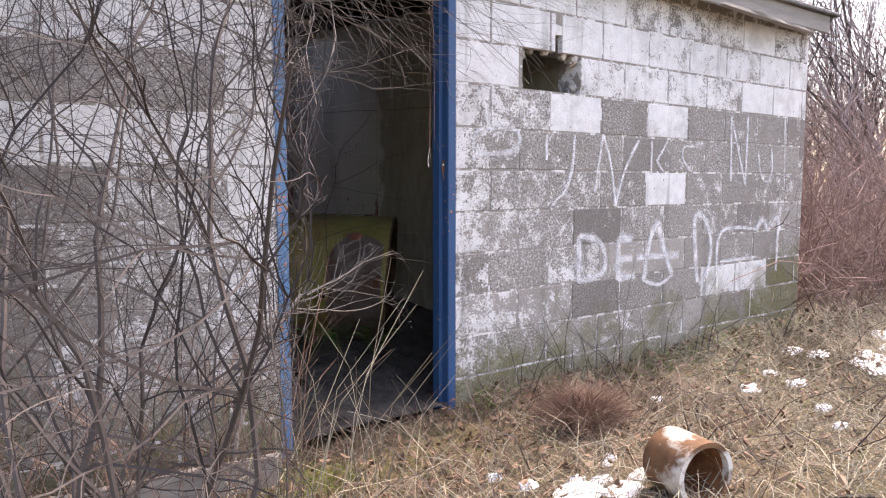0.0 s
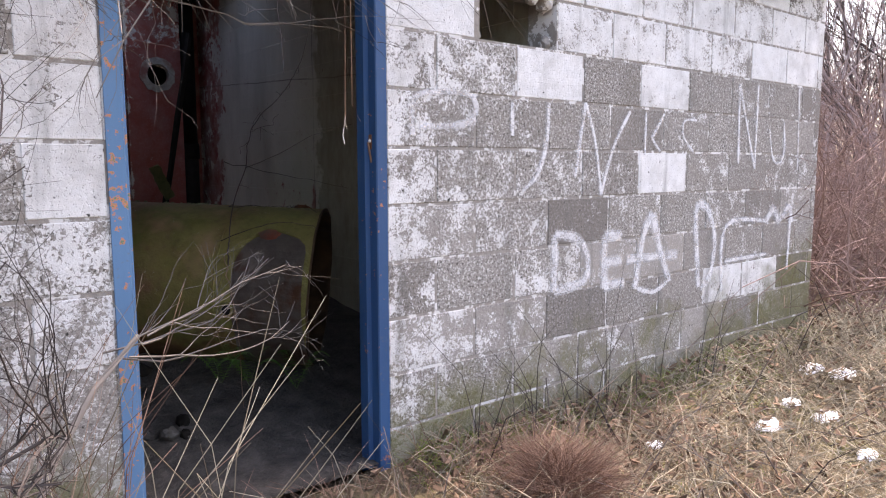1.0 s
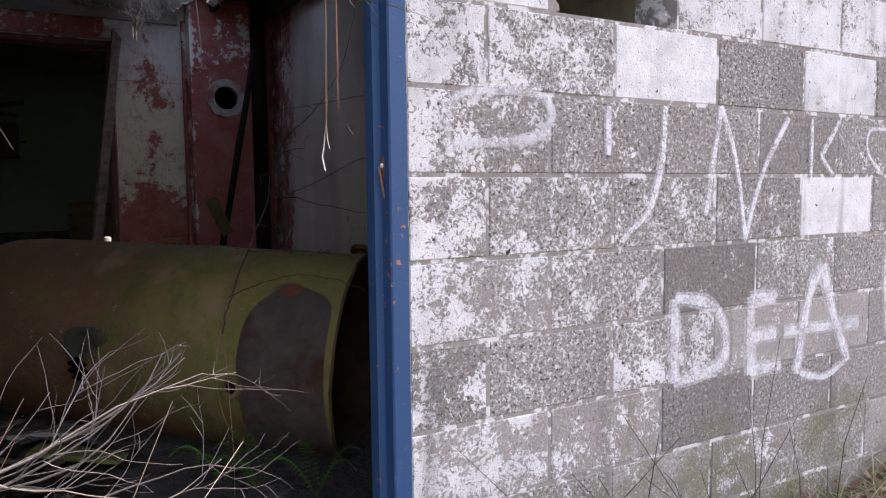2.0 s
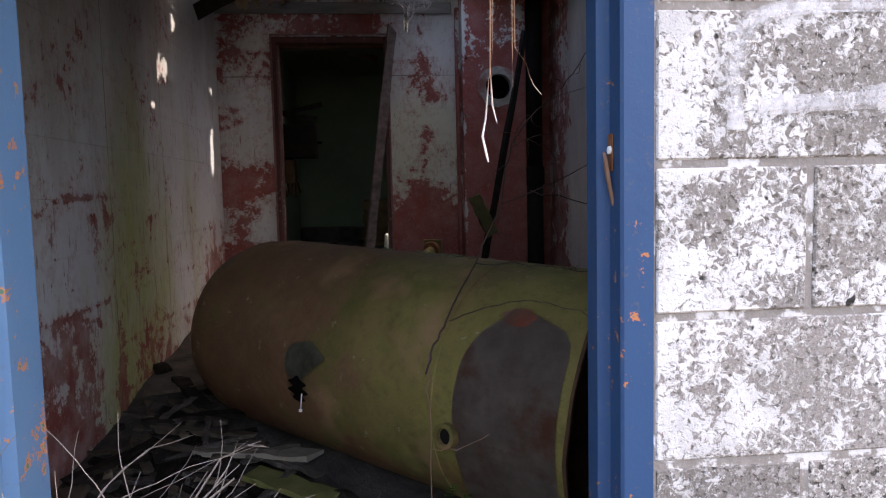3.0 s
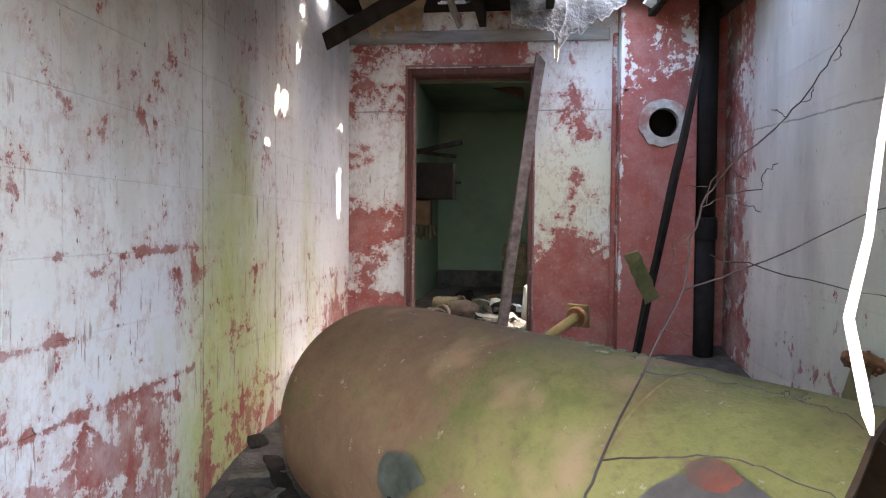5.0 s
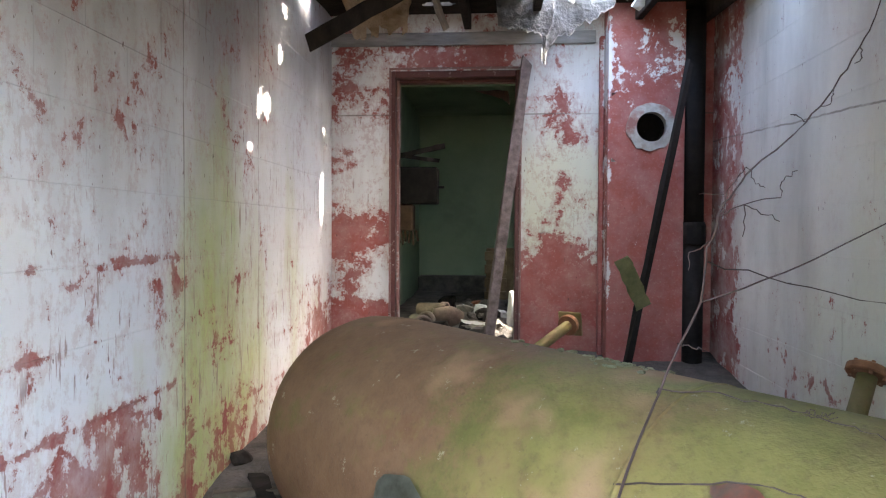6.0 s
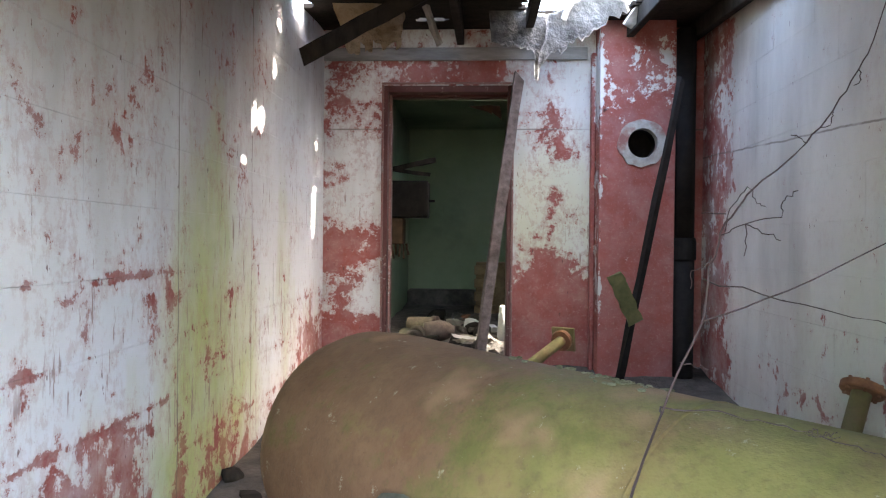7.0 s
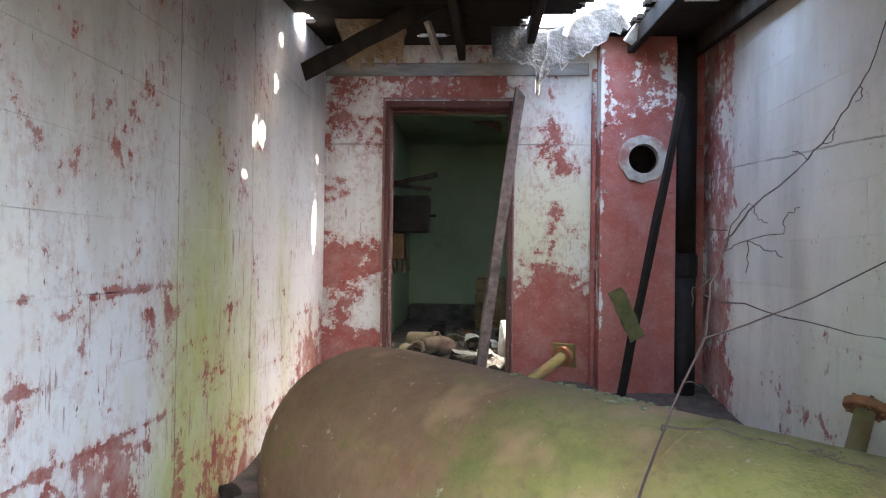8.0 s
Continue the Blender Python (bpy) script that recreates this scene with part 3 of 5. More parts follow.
part("slat", bm, GREY_WOOD, fascia, "loose slat", at=pose(2.75, -0.15, 2.155, 0, 1.5, 0.6))


# ground: one sheet to the horizon
def ground_height(x, y):
    near = max(0.0, 1 - math.hypot(x - 1, y + 1) / 12)
    h = (noise.noise(Vector((x * 0.9, y * 0.9, 0.3))) * 0.06 + noise.noise(Vector((x * 3.1, y * 3.1, 1.3))) * 0.02) * near
    if y < 0.05:
        h += 0.07 * math.exp(-((y / 0.22) ** 2)) * (1 if x > 0.35 else 0.25) - 0.03
    else:
        h -= 0.12
    return h


def build_ground():
    xs = [-400, -120, -40, -15] + list(np.arange(-8, 14.01, 0.16)) + [18, 30, 60, 150, 400]
    ys = [-400, -120, -40, -15] + list(np.arange(-7, 4.01, 0.16)) + [6, 9, 14, 25, 60, 150, 400]
    verts = [(float(x), float(y), ground_height(float(x), float(y))) for y in ys for x in xs]
    k = len(xs)
    faces = [(j * k + i, j * k + i + 1, (j + 1) * k + i + 1, (j + 1) * k + i) for j in range(len(ys) - 1) for i in range(k - 1)]
    me = bpy.data.meshes.new("ground")
    me.from_pydata(verts, [], faces)
    me.materials.append(GROUND)
    for p in me.polygons:
        p.use_smooth = True
    return tagged(new("ground", me), "soil under matted dead winter grass", "ground", kind="structure")


build_ground()


def floor_height(x, y):
    base = 0.02 + 0.115 * max(0, y - 0.15) if y < 4.2 else 0.49 + 0.02 * (y - 4.2)
    return base + noise.noise(Vector((x * 2.3, y * 2.3, 5))) * 0.03 + noise.noise(Vector((x * 9, y * 9, 2))) * 0.012


def build_floor():
    xs, ys = np.arange(-1.18, 1.45, 0.06), np.arange(0.0, 7.9, 0.06)
    verts = [(float(x), float(y), floor_height(float(x), float(y))) for y in ys for x in xs]
    k = len(xs)
    faces = [(j * k + i, j * k + i + 1, (j + 1) * k + i + 1, (j + 1) * k + i) for j in range(len(ys) - 1) for i in range(k - 1)]
    me = bpy.data.meshes.new("floor")
    me.from_pydata(verts, [], faces)
    me.materials.append(RUBBLE)
    for p in me.polygons:
        p.use_smooth = True
    return tagged(new("floor", me), "floor buried under dark earth and rubble", "floor", kind="structure")


build_floor()


# ---------------------------------------------------------------- doorway
def jamb(x_wall, x_face, x_stop, z1, material, parent, d1, d2):
    """A pressed steel door post: face on the wall, rebate and stop."""
    s = 1 if x_wall > x_face else -1
    plan = [(x_wall, 0.0), (x_wall, -0.005), (x_face + s * 0.004, -0.005), (x_face, -0.001), (x_face, 0.040), (x_stop, 0.042), (x_stop, d1), (x_face, d1 + 0.002), (x_face, d2), (x_wall, d2 + 0.002)]
    bm = bmesh.new()
    rows = [[bm.verts.new((x, y, z)) for x, y in plan] for z in (-0.06, 0.5, 1.1, 1.6, z1)]
    for a, b in zip(rows, rows[1:]):
        for i in range(len(plan)):
            k = (i + 1) % len(plan)
            bm.faces.new((a[i], a[k], b[k], b[i]))
    bm.faces.new(rows[0])
    bm.faces.new(rows[-1])
    bmesh.ops.recalc_face_normals(bm, faces=bm.faces)
    return part("jamb", bm, material, parent)


door_frame = tagged(thing("door_frame"), "chipped blue steel door frame without a door", "door frame")
jamb(DOOR_R, 0.235, 0.217, 2.04, BLUE, door_frame, 0.086, 0.118)
jamb(DOOR_L, -0.574, -0.556, 2.04, BLUE_LIT, door_frame, 0.125, 0.155)
part("head", boxed(DOOR_L, DOOR_R, -0.005, 0.106, 2.04, 2.088, bevel=0.003), BLUE, door_frame)
strike = part("strike_plate", boxed(0.2325, 0.2345, 0.022, 0.040, 1.15, 1.20, bevel=0.001), RUST, door_frame, "rusty latch strike plate")
part("screw", spin([(0.006, 0), (0.005, 0.004)], 8), WHITE_PVC, strike, "bright screw head", at=pose(0.233, 0.03, 1.178, 0, -90, 0))
part("sliver", rough_plank(0.07, 0.006, 0.004, 3, 0.001, 3), PALE_TWIG, strike, "torn pale splinter", at=pose(0.229, 0.028, 1.14, 0, 80, 0))

for z in (1.21, 0.885):
    keep = part("strike_plate", boxed(-0.5725, -0.5705, 0.046, 0.088, z - 0.045, z + 0.045, bevel=0.001), RUST, door_frame, "rusty strike plate with a slot")
    # plate is uncut; a black patch paints the dark of the slot
    part("slot", boxed(-0.5703, -0.5697, 0.055, 0.079, z - 0.028, z + 0.028), BLACK, keep, "black patch drawn as a latch slot")
    for dz in (-0.038, 0.038):
        part("screw", spin([(0.004, 0), (0.003, 0.003)], 8), WHITE_PVC, keep, "screw head", at=pose(-0.5705, 0.067, z + dz, 0, 90, 0))


def frame_back():
    f = tagged(thing("inner_door_frame"), "maroon steel frame of the inner doorway", "door frame")
    for a, b, c, d in ((-0.785, -0.773, -0.7725, -0.747), (0.035, 0.023, 0.0225, -0.003)):
        part("post", boxed(min(c, d), max(c, d), 4.172, 4.40, 0.1, 2.21, bevel=0.004), MAROON, f)
        part("lip", boxed(min(a, b), max(a, b), 4.163, 4.19, 0.1, 2.215, bevel=0.003), MAROON_LIGHT, f, "worn bright edge")
    part("head", boxed(-0.7465, -0.0035, 4.173, 4.40, 2.168, 2.209, bevel=0.004), MAROON, f)
    part("lip", boxed(-0.785, 0.035, 4.160, 4.172, 2.2155, 2.228, bevel=0.003), MAROON_LIGHT, f)
    part("stop", boxed(-0.7465, -0.731, 4.24, 4.30, 0.1, 2.167, bevel=0.002), MAROON_LIGHT, f)
    part("stop", boxed(-0.7305, -0.0040, 4.24, 4.30, 2.150, 2.1675, bevel=0.002), MAROON, f)


frame_back()


# red pilaster with a flue opening
def pilaster():
    p = tagged(thing("chimney_pilaster"), "red painted chimney breast with a round flue hole", "chimney")
    bm = bmesh.new()
    x0, x1, yf, z0, z1 = 0.53, 0.965, 4.0, -0.1, 2.56
    cx, cz, r, seg = 0.776, 1.830, 0.088, 32
    ring = [bm.verts.new((cx + r * math.cos(a), yf, cz + r * math.sin(a))) for a in (2 * math.pi * k / seg for k in range(seg))]
    outer = []
    for k in range(seg):
        a = 2 * math.pi * k / seg
        dx, dz = math.cos(a), math.sin(a)
        t = min((x1 - cx) / dx if dx > 1e-6 else 9, (x0 - cx) / dx if dx < -1e-6 else 9, 0.2 / abs(dz) if abs(dz) > 1e-6 else 9)
        outer.append(bm.verts.new((cx + dx * t, yf, cz + dz * t)))
    for k in range(seg):
        j = (k + 1) % seg
        bm.faces.new((ring[k], ring[j], outer[j], outer[k]))
    part("breast", bm, RED_PAINT, p)
    part("flue", spin([(0.0875, -0.002), (0.0875, 0.165), (0.0004, 0.17)], 32, caps=False), BLACK, p, "black flue", at=pose(cx, yf, cz, -90, 0, 0))
    part("chimney_base", boxed(x0, x1, yf, 4.19, z0, cz - 0.2), RED_PAINT, p)
    part("chimney_head", boxed(x0, x1, yf, 4.19, cz + 0.2, z1), RED_PAINT, p)
    part("cheek", boxed(x0, x0 + 0.02, yf + 0.003, 4.19, cz - 0.2, cz + 0.2), RED_PAINT, p)
    part("cheek", boxed(x1 - 0.02, x1, yf + 0.003, 4.19, cz - 0.2, cz + 0.2), RED_PAINT, p)
    bm = bmesh.new()
    rnd = random.Random(4)
    inn, out = [], []
    for k in range(seg):
        a = 2 * math.pi * k / seg
        ro = 0.138 + 0.020 * noise.noise(Vector((math.cos(a) * 2.4, math.sin(a) * 2.4, 4)))
        inn.append([bm.verts.new((cx + 0.086 * math.cos(a), y, cz + 0.086 * math.sin(a))) for y in (yf - 0.016, yf + 0.05)])
        out.append([bm.verts.new((cx + ro * math.cos(a), y, cz + ro * math.sin(a))) for y in (yf - 0.010, yf + 0.002)])
    for k in range(seg):
        j = (k + 1) % seg
        for q in ((inn[k][0], inn[j][0], out[j][0], out[k][0]), (out[k][0], out[j][0], out[j][1], out[k][1]), (inn[j][0], inn[k][0], inn[k][1], inn[j][1])):
            bm.faces.new(q)
    bmesh.ops.recalc_face_normals(bm, faces=bm.faces)
    part("collar", bm, COLLAR, p, "rough pale cement collar")
    part("corner_strip", boxed(0.500, 0.529, 4.14, 4.19, 0.3, 2.4, bevel=0.006), RED_PAINT, p)


pilaster()
# black upright form added in place of the dark gap beside the breast
part_col = tagged(thing("dark_gap_column", 1.03, 4.02, 0), "black upright column standing in for the dark corner gap", "pipe")
part("lower_pipe", spin([(0.058, 0.0), (0.058, 1.2)], 16), BLACK, part_col, smooth=True)
part("socket", spin([(0.066, 1.15), (0.068, 1.16), (0.068, 1.26), (0.062, 1.28)], 16), BLACK, part_col)
part("upper_pipe", spin([(0.056, 1.25), (0.056, 2.5)], 16), BLACK, part_col, smooth=True)


# ---------------------------------------------------------------- the tank
def tank():
    t = tagged(thing("fallen_tank", 0.076, 1.598, 0.515, 0, 1.9, -45.2), "mossy rusted steel tank lying on its side, one end open", "tank")
    R = 0.391

    def cut_slant(b):
        """The open end is cut off a little askew."""
        for v in b.verts:
            w = min(1.0, max(0.0, (v.co.x - 0.36) / 0.38))
            v.co.x -= w * (0.055 * v.co.y / R - 0.02 * v.co.z / R)

    prof = [(0.02, -1.13), (0.14, -1.105), (0.24, -1.055), (0.31, -1.01), (0.355, -0.96), (0.38, -0.89), (R, -0.76), (R, -0.35), (R, 0.0), (R, 0.35), (R, 0.745)]
    bm = spin(prof, 56, "x", caps=False)
    cut_slant(bm)
    for v in bm.verts:
        v.co *= 1 + 0.004 * noise.noise(v.co * 3.0)
    part("shell", bm, TANK, t, smooth=True)
    inner = spin([(0.03, -1.0), (0.30, -0.92), (0.378, -0.72), (0.382, 0.3), (0.382, 0.742)], 56, "x", caps=False)
    cut_slant(inner)
    part("lining", inner, TANK_IN, t, "dark rusted inside", smooth=True)
    bm = spin([(0.3815, 0.735), (0.3815, 0.750), (0.3935, 0.750), (0.3935, 0.74)], 56, "x", caps=False)
    cut_slant(bm)
    for v in bm.verts:
        v.co.x += 0.006 * noise.noise(v.co * 9)
    part("rim", bm, TANK_IN, t, "thin rusty cut edge")

    def sheet(name, s_of, a0, a1, r, material, label, na=22, ns=14):
        """A plate on the shell; a is degrees above level on the side that faces the door."""
        b = bmesh.new()
        rows = []
        for i in range(na + 1):
            a = radians(a0 + (a1 - a0) * i / na)
            lo, hi = s_of(i / na)
            rows.append([b.verts.new((lo + (hi - lo) * k / ns, -r * math.cos(a), r * math.sin(a))) for k in range(ns + 1)])
        for p, q in zip(rows, rows[1:]):
            for k in range(ns):
                b.faces.new((p[k], p[k + 1], q[k + 1], q[k]))
        bmesh.ops.solidify(b, geom=b.faces[:], thickness=-0.003)
        return part(name, b, material, t, label, smooth=False)

    def arch(f):
        w = 0.185 * math.sqrt(max(0.0, 1 - max(0.0, (f - 0.55) / 0.45) ** 3.4)) + 0.010 * noise.noise(Vector((f * 9, 0.5, 3.3)))
        return 0.628 - w, min(0.772, 0.628 + w)

    sheet("bare_panel", arch, -62, 48, R + 0.005, BARE_STEEL, "scraped bare grey steel area with rust runs")

    def blot(f):
        w = 0.055 * math.sqrt(max(0.0, 1 - (2 * f - 1) ** 2)) + 0.014 * noise.noise(Vector((f * 6, 2.5, 1.3)))
        return 0.582 - w, 0.582 + w * 1.1

    sheet("primer_patch", blot, 41, 50, R + 0.0085, RED_LEAD, "orange-red primer patch")

    def tear(f):
        left = float(np.interp(f, (0, 0.3, 0.7, 0.88, 1), (0.035, 0.085, 0.080, 0.055, -0.02)))
        right = float(np.interp(f, (0, 0.4, 0.72, 1), (-0.01, 0.055, 0.115, 0.04)))
        return -0.20 - left, -0.20 + right

    plate = sheet("torn_plate", tear, -4, 17, R + 0.014, simple("grey_green_torn_plate", (0.07, 0.075, 0.05), (0.19, 0.19, 0.15), 12), "bent grey plate torn loose")

    def gash(f):
        w = 0.05 * math.sqrt(max(0.02, 1 - (2 * f - 1) ** 2)) * (0.8 + 0.3 * math.sin(f * 19))
        return -0.215 - w, -0.215 + w

    part("pin", spin([(0.0022, 0), (0.0022, 0.05), (0.006, 0.052), (0.006, 0.060)], 8), WHITE_PVC, t, "pale wire pin hanging from the hole", at=Matrix.Translation((-0.19, -(R + 0.022) * math.cos(radians(-8)), (R + 0.02) * math.sin(radians(-8)))) @ pose(0, 0, 0, 174, 0, 0))
    # black sheet on the shell paints the dark of a torn hole
    sheet("gash", gash, -13, 0, R + 0.018, BLACK, "black ragged sheet drawn as a hole").parent = plate
    a = radians(-8)
    part("socket", spin([(0.036, -0.02), (0.036, 0.03), (0.024, 0.031), (0.023, -0.02)], 18, caps=False), TANK, t, "short pipe socket", smooth=False,
         at=Matrix.Translation((0.43, -R * math.cos(a), R * math.sin(a))) @ pose(0, 0, 0, 90 - 8, 0, 0))
    # black disc paints the dark inside the socket
    part("socket_hole", spin([(0.024, 0.0), (0.024, 0.004)], 18), BLACK, t, at=Matrix.Translation((0.43, -(R + 0.012) * math.cos(a), (R + 0.012) * math.sin(a))) @ pose(0, 0, 0, 90 - 8, 0, 0))
    for s in (0.36,):
        part("weld_seam", spin([(R - 0.002, s - 0.006), (R + 0.0035, s - 0.003), (R + 0.0035, s + 0.003), (R - 0.002, s + 0.006)], 56, "x", caps=False), TANK, t, smooth=True)
    return t


tank()


def flanged_stub(a, b, r, plate, label):
    a, b = Vector(a), Vector(b)
    t = tagged(thing("flanged_pipe"), label, "pipe")
    t.matrix_world = Matrix.Translation(a) @ (b - a).to_track_quat("Z", "Y").to_matrix().to_4x4()
    length = (b - a).length
    part("pipe", spin([(r, 0), (r, length)], 18), TANK, t, smooth=True)
    if plate:
        part("plate", boxed(-0.055, 0.055, -0.055, 0.055, length, length + 0.012, bevel=0.003), TANK, t, "square mossy end plate")
        part("collar", spin([(r + 0.022, length - 0.03), (r + 0.026, length - 0.02), (r + 0.022, length - 0.002)], 18), RUST, t)
    else:
        part("flange", spin([(r + 0.03, length), (r + 0.034, length + 0.004), (r + 0.034, length + 0.022), (r + 0.026, length + 0.028), (r + 0.006, length + 0.030)], 22), RUST, t, "rusted flange")
        for k in range(6):
            c = 2 * math.pi * k / 6
            part("bolt", spin([(0.006, -0.008), (0.006, 0.034)], 6), RUST, t, at=Matrix.Translation(((r + 0.02) * math.cos(c), (r + 0.02) * math.sin(c), length)))
    return t


flanged_stub((0.87, 1.86, 0.56), (0.985, 1.96, 0.80), 0.028, False, "mossy pipe stub with a rusted round flange behind the tank")
flanged_stub((0.02, 2.68, 0.715), (0.225, 3.05, 0.80), 0.024, True, "mossy pipe stub with a square plate behind the tank")


# ---------------------------------------------------------------- loose timber and roof debris
def timber(name, a, b, width, thick, material, label, category, seed, turn=0.0):
    a, b = Vector(a), Vector(b)
    m = Matrix.Translation((a + b) / 2) @ (b - a).to_track_quat("X", "Z").to_matrix().to_4x4() @ Matrix.Rotation(radians(turn), 4, "X")
    return tagged(part(name, rough_plank((b - a).length, width, thick, seed), material, at=m), label, category)


timber("leaning_post", (0.058, 4.120, 2.25), (-0.175, 4.07, 0.45), 0.046, 0.060, simple("paint_flecked_post", (0.05, 0.036, 0.034), (0.19, 0.155, 0.145), 22), "narrow grey post leaning across the inner doorway", "post", 2)
timber("fallen_beam", (-1.08, 3.40, 2.19), (-0.27, 3.36, 2.60), 0.13, 0.085, OLD_WOOD, "charred beam hanging down from the broken roof", "beam", 3, 20)
timber("iron_bar", (0.85, 3.45, 2.08), (0.50, 3.30, 0.44), 0.034, 0.026, BLACK, "dark bar leaning against the red chimney breast", "bar", 6)
timber("mossy_board", (0.500, 3.30, 1.087), (0.605, 3.30, 0.855), 0.075, 0.025, simple("damp_mossy_board", (0.045, 0.05, 0.018), (0.12, 0.115, 0.05), 14, bump=0.5), "short mossy board caught on the leaning bar", "board", 7, 90)
timber("roof_lath", (0.80, 3.70, 2.67), (0.625, 3.72, 2.43), 0.07, 0.02, GREY_WOOD, "lichen-covered lath sticking down from the roof", "lath", 9, 40)
timber("roof_lath", (-0.52, 3.6, 2.66), (-0.40, 3.7, 2.33), 0.05, 0.02, GREY_WOOD, "split lath sticking down from the roof", "lath", 10, 10)
timber("roof_lath", (0.37, 3.66, 2.68), (0.275, 3.70, 2.46), 0.035, 0.02, GREY_WOOD, "split lath sticking down from the roof", "lath", 12, 10)


def rag(name, corners, nu, nv, rough, fringe, material, label, category, seed, thick=0.008):
    """A crumpled sheet between four corners, with a torn lower edge."""
    a, b, c, d = (Vector(p) for p in corners)
    bm = bmesh.new()
    rnd = random.Random(seed)
    tear = [rnd.uniform(0, 1) ** 2 for _ in range(nu + 1)]
    rows = []
    for j in range(nv + 1):
        row = []
        for i in range(nu + 1):
            u, v = i / nu, j / nv
            v2 = v * (1 - fringe * tear[i] * v)
            p = (a * (1 - u) + b * u) * (1 - v2) + (d * (1 - u) + c * u) * v2
            n = noise.noise_vector(p * 7 + Vector((seed, 0, 0))) * rough + noise.noise_vector(p * 19) * rough * 0.4
            row.append(bm.verts.new(p + n))
        rows.append(row)
    for p, q in zip(rows, rows[1:]):
        for i in range(nu):
            bm.faces.new((p[i], p[i + 1], q[i + 1], q[i]))
    bmesh.ops.solidify(bm, geom=bm.faces[:], thickness=thick)
    return tagged(part(name, bm, material, smooth=True), label, category)


rag("roofing_felt", ((-0.13, 3.75, 2.55), (0.27, 3.75, 2.49), (0.16, 3.75, 2.28), (-0.11, 3.75, 2.355)), 26, 12, 0.016, 0.12, TAR, "torn grey roofing felt hanging from the hole", "roofing felt", 3)
rag("roofing_felt", ((0.20, 3.72, 2.49), (0.57, 3.70, 2.67), (0.64, 3.72, 2.51), (0.15, 3.74, 2.19)), 24, 16, 0.026, 0.25, TAR, "crumpled grey roofing felt hanging from the hole", "roofing felt", 5)
rag("roofing_felt", ((0.12, 3.76, 2.34), (0.165, 3.76, 2.34), (0.158, 3.76, 2.13), (0.142, 3.76, 2.13)), 6, 12, 0.02, 0.6, TAR, "narrow torn strip of roofing felt", "roofing felt", 8)
rag("roofing_felt", ((-0.45, 3.75, 2.68), (-0.17, 3.75, 2.68), (-0.19, 3.75, 2.53), (-0.40, 3.75, 2.57)), 14, 6, 0.03, 0.6, TAR, "torn grey roofing felt under the boards", "roofing felt", 11)
rag("insulation_batt", ((-1.00, 3.55, 2.66), (-0.58, 3.60, 2.66), (-0.60, 3.58, 2.27), (-0.89, 3.56, 2.25)), 26, 20, 0.035, 0.16, WOOL, "yellowed insulation wool hanging from the roof", "insulation", 4, 0.06)
rag("insulation_batt", ((0.78, 3.05, 2.60), (1.18, 3.05, 2.60), (1.18, 3.07, 2.41), (0.84, 3.07, 2.45)), 18, 12, 0.035, 0.25, WOOL, "brown insulation wool bulging at the wall head", "insulation", 6, 0.06)


# ---------------------------------------------------------------- room behind the inner doorway
panel = tagged(thing("electric_panel", -0.80, 5.62, 1.44), "black metal switch box hung on the green wall", "switch box")
part("case", boxed(-0.2, 0.2, -0.10, 0.10, 0.0, 0.30, bevel=0.01), BLACK, panel)
part("lug", boxed(0.2, 0.25, -0.01, 0.01, 0.13, 0.15, bevel=0.003), BLACK, panel)
part("lower_case", boxed(-0.2, 0.0, -0.09, 0.09, -0.22, -0.002, bevel=0.012), TANK_IN, panel, "dark rusty lower case")
for k in range(7):
    part("cable_end", rough_plank(0.10 + 0.03 * (k % 3), 0.014, 0.012, 60 + k, 0.004, 4), TANK_IN, panel, at=pose(-0.16 + 0.03 * k, -0.05 + 0.015 * k, -0.26, 0, 60 + 9 * k, 20 * k))
shelf = tagged(thing("broken_bracket", -0.78, 5.7, 1.86), "broken dark shelf bracket on the green wall", "bracket")
part("arm", rough_plank(0.46, 0.05, 0.04, 12), OLD_WOOD, shelf, at=pose(0, 0, 0.02, 0, -12, 0))
part("brace", rough_plank(0.40, 0.03, 0.03, 13), OLD_WOOD, shelf, at=pose(-0.02, 0, -0.03, 0, 8, 0))
cab = tagged(thing("wooden_crate", -0.02, 6.9, 0.50), "tall worn yellow-brown wooden crate", "crate")
CRATE = simple("old_yellow_crate_wood", (0.07, 0.045, 0.025), (0.22, 0.165, 0.085), 8)
part("body", boxed(-0.20, 0.30, -0.15, 0.15, 0.0, 0.55, bevel=0.008), CRATE, cab)
for k in range(4):
    part("slat", boxed(-0.215, 0.0, -0.175, -0.152, 0.04 + 0.13 * k, 0.13 + 0.13 * k, bevel=0.004), CRATE, cab)
tube = tagged(part("plastic_pipe", spin([(0.03, 0), (0.03, 0.26), (0.02, 0.27)], 14), WHITE_PVC, at=pose(-0.01, 5.16, 0.50, 3, 4, 0), smooth=True), "white plastic pipe standing in the rubble", "pipe")
tagged(part("ledge_dark", boxed(-0.99, 1.39, 7.6, 7.79, 0.3, 0.72, bevel=0.02), RUBBLE), "dark damp ledge along the green wall", "ledge")
tagged(part("ceiling_back", boxed(-1.0, 1.4, 6.2, 7.8, 2.52, 2.56), GREEN), "green ceiling of the room behind", "ceiling", kind="structure")
